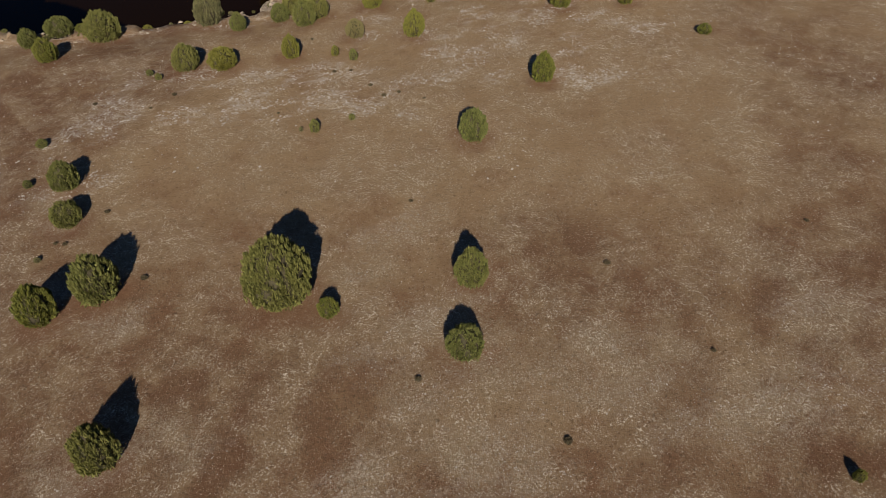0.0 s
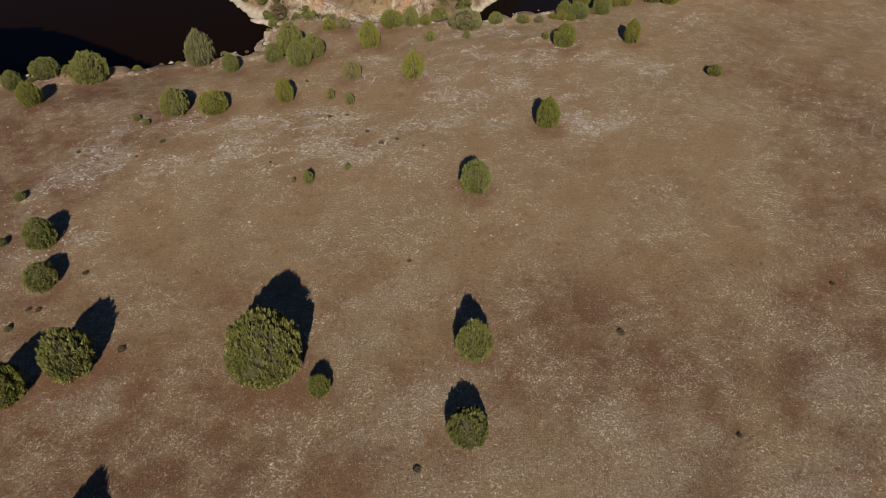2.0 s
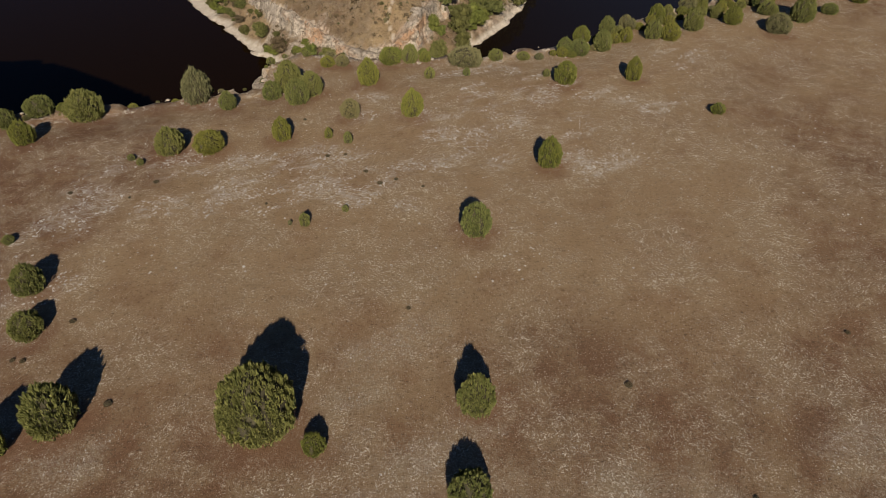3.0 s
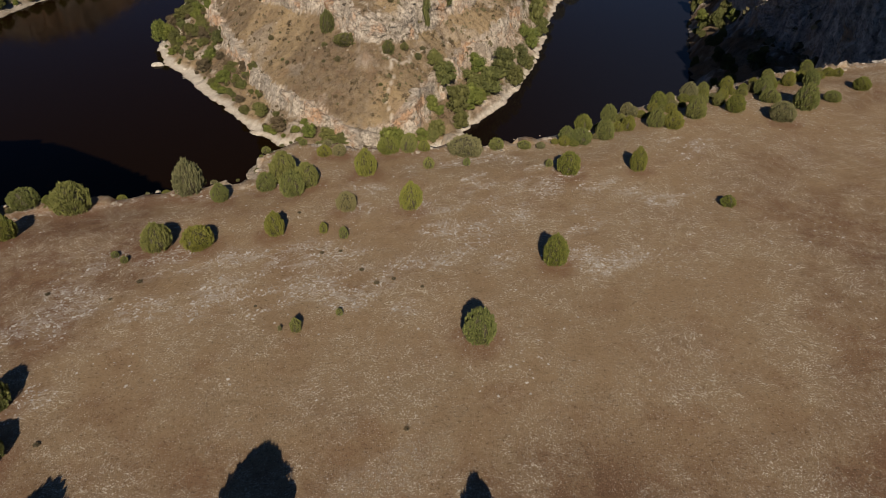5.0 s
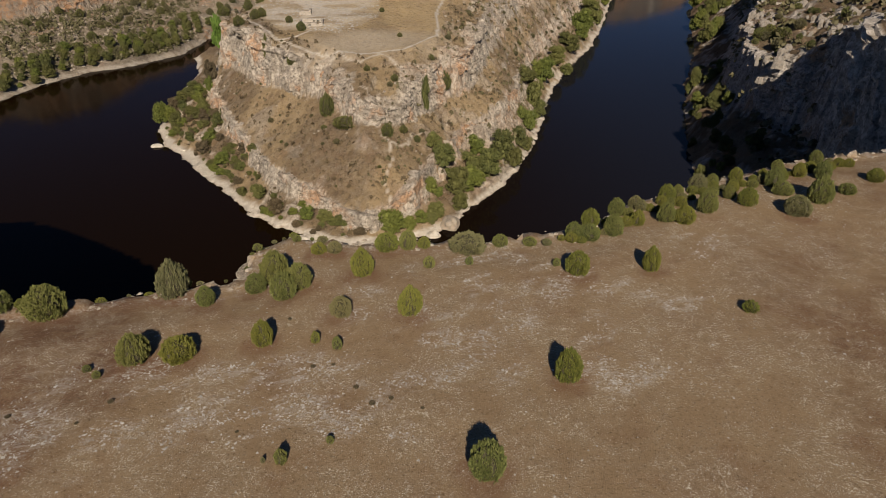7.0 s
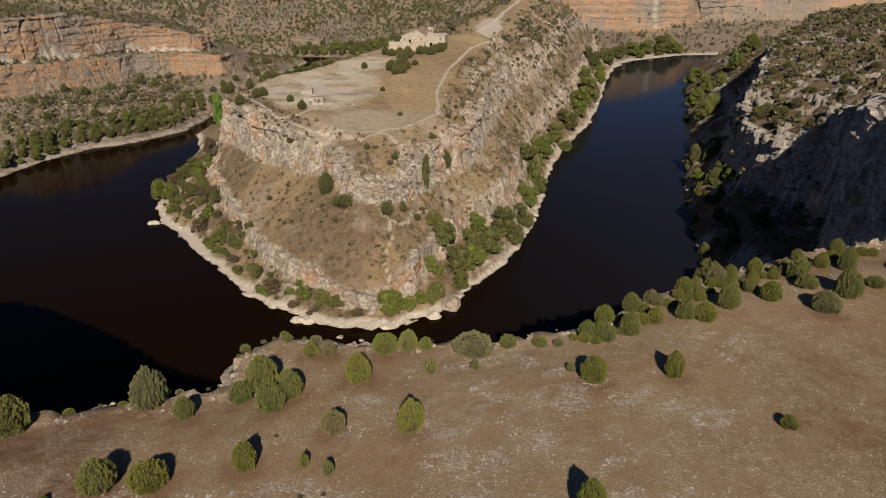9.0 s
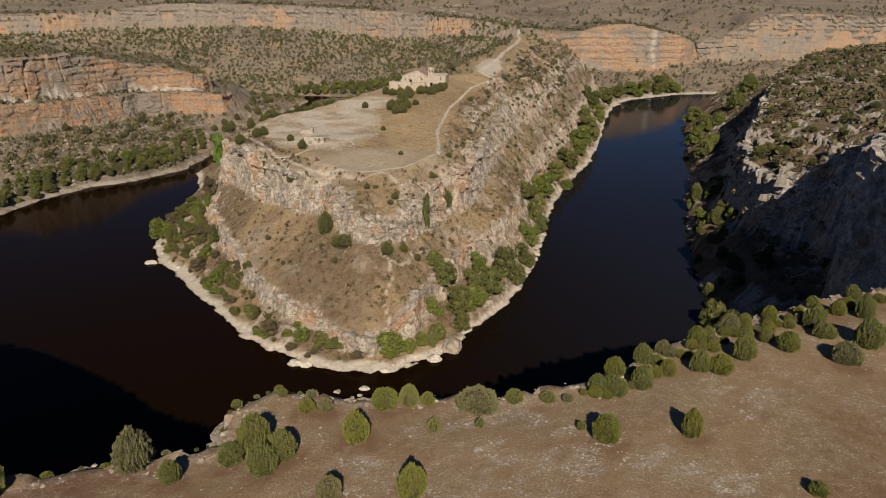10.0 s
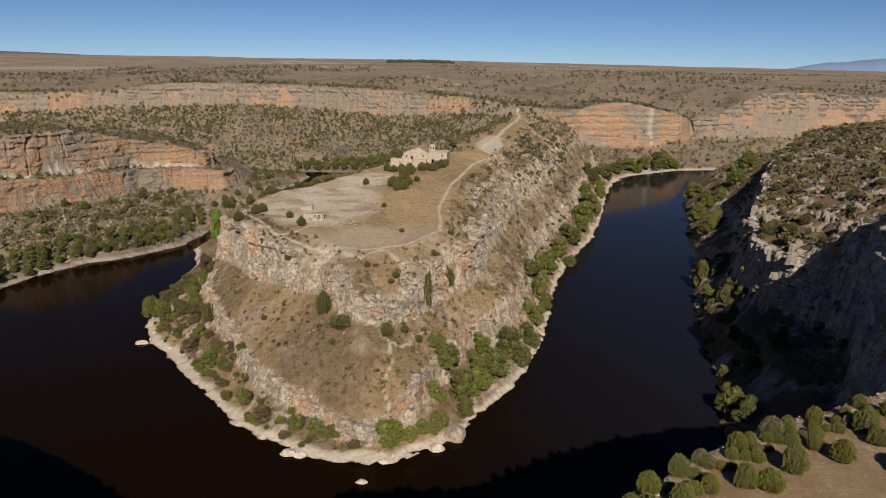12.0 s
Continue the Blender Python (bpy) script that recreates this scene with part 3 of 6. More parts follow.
# Distant range: the blue of the air is put into its base colour.
M_RANGE, nt, bsdf = material("haze_blue_range")
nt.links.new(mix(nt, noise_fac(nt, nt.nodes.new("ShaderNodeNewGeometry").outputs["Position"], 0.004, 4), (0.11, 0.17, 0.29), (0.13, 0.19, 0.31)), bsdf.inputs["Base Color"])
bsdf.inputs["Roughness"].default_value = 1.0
M_KNOLL, nt, bsdf = material("bare_knoll")
nt.links.new(mix(nt, noise_fac(nt, nt.nodes.new("ShaderNodeNewGeometry").outputs["Position"], 0.015, 5), (0.24, 0.20, 0.155), (0.33, 0.27, 0.20)), bsdf.inputs["Base Color"])
bsdf.inputs["Roughness"].default_value = 1.0
# Distant woods, dark, with haze put into the colour as a shift to blue.
M_WOODS, nt, bsdf = material("hazy_woods")
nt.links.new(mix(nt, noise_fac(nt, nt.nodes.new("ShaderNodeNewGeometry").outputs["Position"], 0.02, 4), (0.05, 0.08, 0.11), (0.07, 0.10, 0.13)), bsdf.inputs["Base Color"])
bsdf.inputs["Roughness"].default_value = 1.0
# Crown heart: twig brown, darkened to put the gaps' shade into its colour.
M_HEART, nt, bsdf = material("shaded_heart")
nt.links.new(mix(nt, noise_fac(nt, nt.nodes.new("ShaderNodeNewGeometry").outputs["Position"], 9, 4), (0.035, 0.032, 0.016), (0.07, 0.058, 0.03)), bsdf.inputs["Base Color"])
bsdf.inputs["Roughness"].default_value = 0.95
M_BARK, nt, bsdf = material("bark")
pos = nt.nodes.new("ShaderNodeNewGeometry").outputs["Position"]
nt.links.new(mix(nt, noise_fac(nt, pos, 14, 5), (0.10, 0.07, 0.05), (0.20, 0.155, 0.12)), bsdf.inputs["Base Color"])
bsdf.inputs["Roughness"].default_value = 0.9


# ---- where the junipers stand on the plateau: x, y, radius, height, tone ----
FIELD = [
    (-9.15, 32.6, 2.25, 5.2, 0), (-5.9, 30.8, 0.68, 1.34, 1), (3.3, 33.2, 1.07, 3.06, 0), (2.5, 27.3, 1.12, 2.17, 0),
    (-21.1, 33.4, 1.5, 3.5, 0), (-24.3, 31.5, 1.24, 2.9, 1), (-17.1, 20.9, 1.18, 3.19, 0), (-26.0, 41.2, 1.08, 1.84, 0),
    (-27.7, 45.7, 1.15, 2.3, 0), (4.7, 50.3, 1.19, 2.78, 0), (11.9, 59.8, 1.03, 2.96, 1), (-12.5, 66.4, 0.87, 2.45, 1),
    (-19.1, 65.0, 1.46, 1.97, 1), (-22.7, 64.9, 1.31, 2.61, 0), (-37.6, 68.0, 1.13, 2.47, 1), (-6.3, 70.5, 0.98, 1.89, 2),
]
FIELD_B = [
    (-0.1, 70.3, 1.09, 2.89, 1), (-4.8, 78.1, 1.12, 3.05, 1), (16.4, 76.6, 1.2, 2.4, 1), (23.7, 76.5, 0.92, 2.66, 1),
    (44.5, 88.3, 1.53, 2.27, 2),
]
EDGE_WEST = [
    (-33.8, 73.8, 1.9, 3.1, 0), (-38.6, 74.3, 1.44, 1.82, 0), (-41.2, 72.2, 1.03, 2.06, 0), (-22.8, 76.1, 1.5, 3.9, 2),
    (-19.2, 74.0, 0.87, 2.02, 0), (-13.4, 78.0, 1.4, 3.4, 0), (-10.8, 76.3, 1.3, 2.6, 0), (-12.0, 74.5, 1.25, 2.7, 0),
    (-15.0, 76.3, 1.0, 2.0, 0), (-9.7, 83.4, 0.82, 1.18, 1), (-8.0, 83.5, 0.82, 1.27, 2), (-2.5, 83.8, 1.28, 1.84, 1),
    (-0.2, 83.8, 0.92, 2.21, 0), (1.5, 83.9, 0.67, 1.24, 1),
]
EDGE_MID = [
    (6.1, 83.0, 1.92, 2.43, 2), (9.7, 83.9, 0.9, 1.55, 0), (12.9, 83.8, 0.78, 1.08, 0), (14.7, 83.6, 0.52, 0.89, 2),
    (17.9, 85.0, 0.9, 2.4, 0), (19.5, 84.5, 1.17, 2.24, 0), (22.4, 85.4, 1.08, 3.1, 0), (25.8, 87.6, 0.78, 2.25, 1),
    (29.2, 88.1, 1.0, 2.86, 0), (31.0, 87.2, 1.14, 2.56, 1), (34.6, 90.0, 1.18, 3.4, 0),
]
EDGE_EAST = [
    (39.0, 94.0, 0.79, 2.08, 0), (40.1, 91.5, 1.17, 2.64, 1), (46.2, 97.3, 1.17, 3.06, 0), (45.7, 94.3, 1.23, 2.07, 0),
    (51.1, 100.6, 0.84, 2.41, 1), (48.8, 91.5, 1.44, 4.11, 0), (53.3, 99.1, 1.05, 3.02, 0), (53.4, 93.5, 1.01, 1.62, 0),
    (59.1, 97.1, 1.07, 2.11, 1),
]
# middles and sizes of the stony patches on the pasture
PATCHES_RIM = [(-22.5, 62.6, 3.2), (-23.5, 60.6, 2), (-17.9, 61.4, 2.2), (-16.0, 58.1, 1.6), (-13.9, 57.2, 1.8), (-16.8, 56.5, 1.4), (-20.5, 55.5, 2.4), (-8.7, 61.5, 3.0), (-9.8, 60.8, 1.5), (-8.6, 59.0, 1.6), (-9.1, 56.4, 1.3), (-7.3, 62.9, 1.6), (-3.4, 56.4, 2.2), (-2.3, 58.2, 1.5), (0.4, 77.4, 1.8),
               (1.4, 69.4, 1.6), (-4.9, 75.2, 1.6), (-11.8, 59.3, 1.2), (-5.5, 70.5, 1.2), (-28.4, 54.5, 3), (-28.4, 58.0, 2.4), (-24.5, 47.0, 2), (-14.5, 83.5, 2.4), (-16.2, 79.5, 1.8), (-11, 86, 1.6), (-24, 75.6, 1.5), (-30, 74.4, 1.5), (-20, 75.6, 1.4)]
PATCHES_MID = [(6.5, 74.8, 2.2), (8.3, 69.6, 2.4), (13.4, 73.9, 3.0), (18.2, 74.7, 2.4), (21.0, 72.0, 2.2), (16.0, 66.8, 2.6), (16.4, 59.9, 2.2), (7.0, 70.8, 1.6), (2.7, 66.8, 2.2), (5.7, 63.2, 2.4), (8.3, 80.5, 2.0), (11.9, 78.0, 2.2), (31.0, 82.2, 2.6), (23.2, 70.0, 1.6), (5.3, 79.7, 2.0), (1.7, 60.9, 2.0)]
PATCHES_NEAR = [(-2.0, 37.8, 1.6), (-3.1, 34.2, 1.6), (-1.1, 29.7, 1.8), (3.5, 31.6, 1.2), (4.5, 26.0, 2.2), (-3.3, 27.3, 1.4), (0.9, 40.3, 1.6), (5.3, 28.5, 2.4), (7.2, 25.3, 3.0), (11.3, 27.7, 2.4), (13.8, 24.2, 3.0), (14.7, 21.8, 2.2), (3.1, 19.7, 2.4), (24.6, 29.7, 2.4), (24.5, 24.8, 2.2), (20.1, 22.3, 2.2), (-17.7, 20.1, 2.0), (-15.2, 21.7, 2.0),
                (-20.2, 30.9, 1.8), (-29.7, 44.3, 1.6), (-26.5, 40.1, 1.4), (-24.8, 33.7, 1.4), (-4.4, 18.8, 1.6), (-1.0, 24.2, 1.6)]
PATCHES = PATCHES_RIM + PATCHES_MID + PATCHES_NEAR


def patchy(x, y):
    """How thickly stones lie: broken streaks round the middles of the patches."""
    d = np.zeros(x.shape)
    torn = fbm((0.8 * x + 0.6 * y) / 3.2, (0.8 * y - 0.6 * x) / 1.3, 3.0, 4)
    for cx, cy, r in PATCHES:
        m = np.hypot((x - cx) / 1.7, y - cy)
        d = np.maximum(d, 1.0 - step01(m + 2.2 * r * torn, 0.1 * r, 0.95 * r))
    return d


# ---- the ground, one sheet to the horizon ----
def spread(*stretches):
    """Coordinates from stretches of (start, end, step), and a last end."""
    out = []
    for a, b, s in stretches:
        n = max(1, round((b - a) / s))
        out += [a + (b - a) * k / n for k in range(n)]
    return np.array(out + [stretches[-1][1]])


def growing(a, b, first):
    out, s = [a], first
    while out[-1] + s < b:
        out.append(out[-1] + s)
        s *= 1.12
    return np.array(out[1:] + [b])


xs = spread((-420, -260, 4.0), (-260, -118, 2.1), (-118, 70, 0.8), (70, 210, 1.45), (210, 460, 4.2))
xs = np.concatenate([-growing(420, 5000, 4)[::-1], xs, growing(460, 5000, 4)])
ys = spread((-60, 10, 2.5), (10, 112, 0.8), (112, 186, 2.6), (186, 300, 0.72), (300, 420, 1.0), (420, 560, 1.8), (560, 960, 3.6))
ys = np.concatenate([-growing(60, 900, 5)[::-1], ys, growing(960, 4800, 4)])
GX, GY = np.meshgrid(xs, ys)
GZ, PART, BAND, PLAIN = relief(GX, GY)
gy, gx = np.gradient(GZ, ys, xs)
STEEP = np.hypot(gx, gy)
CLIFF_BAND = ((PART == 4) & ((BAND == 2) | (BAND == 4))) | ((PART == 2) & ((BAND == 2) | (BAND == 4))) | ((PART == 1) & ((BAND == 1) | (BAND == 2))) | ((PART == 3) & (BAND == 1))
outcrop = step01(fbm(GX / 7, GY / 7, 7.0, 5) + 0.12 * (STEEP - 1.0) + np.where((PART == 4) & (GX > 12), 0.12, 0) + np.where((PART == 1) & (GX > 110), 0.06, 0) + np.where((PART == 3) & (BAND <= 1) | (PART == 2) & (BAND == 1), 0.10, 0), 0.14, 0.28) * (PLAIN < 0.5) * (GY < 900)
ROCK = np.maximum(step01(STEEP + 0.3 * fbm(GX / 5, GY / 5, 7.0), np.where(CLIFF_BAND, 0.8, 1.5), np.where(CLIFF_BAND, 1.3, 2.3)), 0.8 * outcrop * np.where((PART == 4) & (BAND == 3), 0.5, 1))
ROCK = ROCK * np.where((PART == 4) & (BAND >= 6), 0.2, 1)
OPEN = (PART == 4) & (BAND >= 6)
STRAW = step01(fbm(GX / 22, GY / 22, 41.0, 4) + np.where(PLAIN > 0.5, 1.05 * step01(GY + 0.15 * GX, 36, 58) * (1 - 0.9 * step01(np.abs(GX - 1), 10, 36)) - 0.24 + 0.30 * step01(GY + 0.3 * np.minimum(GX, 0), 52, 66), 0), -0.15, 0.35)
STRAW = np.where((PART == 4) & (BAND < 6), 0.4 * STRAW, STRAW)
# the mown hollow below the hermitage
STRAW = np.maximum(STRAW, np.where(PART == 4, 1 - step01(np.hypot((GX - 1) / 11, (GY - 296) / 26), 0.8, 1.1), 0))
# broken pale rock running back from the crest of the headland's upper cliff
crest_gap = line_near(GX, GY, PEN[5])[0]
shelf = (PART == 4) & (BAND >= 5) & (GY < 300)
reach = 5 + 12 * (1 - step01(np.hypot((GX - 4) / 1.2, GY - 236), 4, 16))
broken = step01(fbm(GX / 4.5, GY / 4.5, 27.0, 5) + 0.65 * (1 - crest_gap / reach), 0.24, 0.5) * (crest_gap < 1.5 * reach)
ROCK = np.where(shelf, np.maximum(0.45 * ROCK, 0.8 * broken), ROCK)
GZ = GZ + np.where(shelf, 0.5 * broken * (0.4 + cells(GX / 2.6, GY / 2.6, 4)[0]), 0)
# a worn strip across the pasture
strip = [(11, 8), (14.6, 17.5), (17, 23.2), (19.7, 30), (23, 39), (24, 52), (21, 64)]
strip_gap = np.min([np.hypot(GX - (ax + (bx - ax) * f), GY - (ay + (by - ay) * f)) for (ax, ay), (bx, by) in zip(strip[:-1], strip[1:]) for f in (0, 0.2, 0.4, 0.6, 0.8)], axis=0)
STRAW = np.maximum(STRAW, np.where(PLAIN > 0.5, 0.5 * (1 - step01(strip_gap + 0.5 * fbm(GX / 2, GY / 2, 6.0), 0.4, 2.0)), 0))
# ledges and overhangs in the steep parts
STONY = np.where(PLAIN > 0.5, np.maximum(patchy(GX, GY) * (0.3 + 0.7 * step01(GY, 44, 56)), 0.85 * (1 - step01(line_near(GX, GY, RIM)[0], 0.5, 3.0))), 0)
FORB = np.zeros(GX.shape)
for cx, cy, r in PATCHES_NEAR:
    FORB = np.maximum(FORB, np.where(PLAIN > 0.5, 1 - step01(np.hypot((GX - cx) / 1.4, GY - cy) + 1.2 * r * fbm(GX / 3, GY / 3, 12.0), 0.1 * r, 1.2 * r), 0))
# bare red earth under the junipers
BARE = np.zeros(GX.shape)
for x, y, r, *_ in FIELD + FIELD_B + EDGE_WEST:
    BARE = np.maximum(BARE, np.where(PLAIN > 0.5, 1 - step01(np.hypot(GX - x, GY - y + 0.4) + 0.5 * vnoise(GX / 0.9, GY / 0.9, 3.0), r, r + 1.3), 0))
amp = 0.45 * step01(STEEP, 0.9, 2.0) * (GY > 112)
DX = amp * (vnoise(GX / 5, GY / 5, GZ / 3.5) + 0.4 * vnoise(GX / 2.2, GY / 2.2, GZ / 2 + 9))
DY = amp * (vnoise(GX / 5, GY / 5, GZ / 3.5 + 31) + 0.4 * vnoise(GX / 2.2, GY / 2.2, GZ / 2 + 57))


def near_line(x, y, line, width):
    m = np.zeros(x.shape)
    for (ax, ay), (bx, by) in zip(line[:-1], line[1:]):
        dx, dy = bx - ax, by - ay
        t = np.clip(((x - ax) * dx + (y - ay) * dy) / (dx * dx + dy * dy), 0, 1)
        d = np.hypot(x - ax - t * dx, y - ay - t * dy) + 0.25 * width * vnoise(x / 3, y / 3, 2.0)
        m = np.maximum(m, 1 - step01(d, 0.6 * width, 1.3 * width))
    return m


WAYS = [
    ([p[:2] for p in SPUR[4][1:8]], 0.7),
    ([(-62, 300), (-45, 268), (-29, 256), (-15, 249), (-1, 254), (11, 267), (12, 300), (19, 339), (32, 379), (47, 408)], 0.5),
    ([(47, 408), (40, 414), (50, 445), (57, 467), (66, 505), (80, 552), (90, 598), (91, 630), (93, 668), (106, 720), (120, 770), (90, 800), (30, 900), (70, 980), (20, 1150)], 1.3),
]
WAYS += [
    ([(-4.6, 200), (-6.9, 206), (-4.4, 212), (-5.4, 218), (-9.4, 222), (-10.5, 227), (-14, 231)], 0.26), ([(-5.4, 218), (-2, 219), (0.3, 221.5), (1.6, 226), (5, 230)], 0.3), ([(-22, 253), (-20, 248), (-14.6, 245), (-8, 250), (-15, 250)], 0.45), ([(-8, 250), (-0.5, 242)], 0.4), ([(-34, 276), (-38, 270), (-45, 268)], 0.5),
]
PALE = np.zeros(GX.shape)
for way, width in WAYS:
    PALE = np.maximum(PALE, (1.0 if width >= 0.5 else 0.75) * near_line(GX, GY, way, width))
bank = (PART == 4) & (BAND == 0) | (PART == 2) & (BAND == 0) & (GZ < -58.0) | (PART == 3) & (GZ < -57.5) & (GX > 120)
PALE = np.maximum(PALE, np.where(bank, np.where(PART == 2, 0.6, 0.95), 0) * step01(GZ, -61, -59.6) * (1 - step01(GZ + 0.9 * fbm(GX / 4, GY / 4, 1.0), -58.6, -57.7)))
# trodden stony ground below the hermitage, and the worn slope under it
TRODDEN = [(-66, 318, 0), (-54, 345, 0), (-31, 360, 0), (-4, 376, 0), (-4, 350, 0), (-10, 322, 0), (-10, 290, 0), (-22, 272, 0), (-46, 278, 0), (-62, 298, 0)]
edge = line_near(GX, GY, TRODDEN + TRODDEN[:1])[0] + 3 * fbm(GX / 7, GY / 7, 5.0)
bald = np.where(inside(GX, GY, TRODDEN, []), step01(edge, -3, 11), 0) * (0.22 + 0.62 * step01(fbm((GX + 0.5 * GY) / 7, GY / 5, 8.0, 5), -0.25, 0.22))
worn = 0.38 * (1 - step01(np.hypot((GX + 14) / 26, (GY - 262) / 16) + 0.4 * fbm(GX / 9, GY / 9, 2.0), 0.3, 1.25))
lot = 0.8 * (1 - step01(np.hypot((GX - 47 - 0.22 * (GY - 436)) / 8, (GY - 436) / 26) + 0.25 * fbm(GX / 8, GY / 8, 4.0), 0.75, 1.1))
PALE = np.maximum(PALE, np.where((PART == 4) & (BAND >= 5), np.maximum(np.maximum(bald, worn), lot), 0))
# bare fields on the plain
for fx, fy, wide, deep in ((-390, 2600, 120, 120), (-80, 2650, 75, 110), (700, 2500, 160, 90), (-1500, 2300, 300, 70), (240, 1750, 90, 40), (-900, 1900, 160, 60), (-300, 2050, 200, 45), (500, 1950, 190, 50), (1100, 2100, 220, 60), (-700, 3000, 300, 110), (350, 3100, 260, 120), (-120, 1500, 80, 36)):
    PALE = np.maximum(PALE, 0.55 * (1 - step01(np.hypot((GX - fx) / wide, (GY - fy) / deep), 0.8, 1.1)))
STRAW = np.maximum(STRAW, np.where((PART == 4) & (BAND >= 5), np.minimum(1, 2.0 * np.maximum(bald, worn)), 0))
STRAW = np.maximum(STRAW, np.where(OPEN, 0.48 + 0.2 * step01(fbm(GX / 9, GY / 9, 33.0), -0.2, 0.2), 0))
WARM = step01(fbm(GX / 30, GY / 30, 11.0) + np.where(PART == 4, 0.05, 0) + np.where(PART >= 2, 0.15, -0.1), -0.15, 0.2)

WARM = np.where(PART == 4, 0.45 * WARM, WARM)

idx = np.arange(GX.size).reshape(GX.shape)
QUADS = np.stack([idx[:-1, :-1], idx[:-1, 1:], idx[1:, 1:], idx[1:, :-1]], -1).reshape(-1, 4)
VERTS = np.stack([GX + DX, GY + DY, GZ], -1).reshape(-1, 3)
FACE_PART = np.maximum(PART[:-1, :-1], 0).reshape(-1)
FACE_Y = GY[:-1, :-1].reshape(-1)
FACE_X = GX[:-1, :-1].reshape(-1)


def sheet(name, faces, mat):
    used, inv = np.unique(faces, return_inverse=True)
    me = bpy.data.meshes.new(name)
    me.from_pydata(VERTS[used].tolist(), [], inv.reshape(-1, 4).tolist())
    me.polygons.foreach_set("use_smooth", ROCK.reshape(-1)[faces].mean(1) < 0.45)
    for key, values in (("rock", ROCK), ("pale", PALE), ("warm", WARM), ("straw", STRAW), ("stony", STONY), ("bare", BARE), ("forb", FORB)):
        at = me.attributes.new(key, "FLOAT", "POINT")
        at.data.foreach_set("value", values.reshape(-1)[used].astype(np.float32))
    me.materials.append(mat)
    return new(name, me)


massif = (FACE_PART == 1) & ((FACE_Y > 128) | (FACE_X > 110))
bed = (FACE_PART == 0) & (FACE_Y < 130)
tagged(sheet("ground", QUADS[((FACE_PART == 1) & ~massif) | bed], M_NEAR), "dry brown pasture plateau strewn with pale stones above a gorge", "ground", kind="structure")
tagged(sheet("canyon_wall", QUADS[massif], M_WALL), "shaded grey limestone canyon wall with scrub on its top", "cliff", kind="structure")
tagged(sheet("spur", QUADS[FACE_PART == 2], M_FAR), "banded orange and grey limestone cliffs above a scrubby slope", "cliff", kind="structure")
tagged(sheet("headland", QUADS[FACE_PART == 4], M_HEAD), "tawny rocky headland with stepped limestone cliffs in a river bend", "headland", kind="structure")
tagged(sheet("far_land", QUADS[FACE_PART == 3], M_FAR), "dry far plateau with limestone cliffs reaching the horizon", "ground", kind="structure")

def nearest_on(px, py, line):
    pts = np.array(line, float)
    best, out = np.full(px.shape, 1e9), np.zeros((*px.shape, 3))
    for p, q in zip(pts[:-1], pts[1:]):
        d = q - p
        t = np.clip(((px - p[0]) * d[0] + (py - p[1]) * d[1]) / (d[0] ** 2 + d[1] ** 2), 0, 1)
        c = p + t[..., None] * d
        dist = np.hypot(px - c[..., 0], py - c[..., 1])
        m = dist < best
        best, out = np.where(m, dist, best), np.where(m[..., None], c, out)
    return out


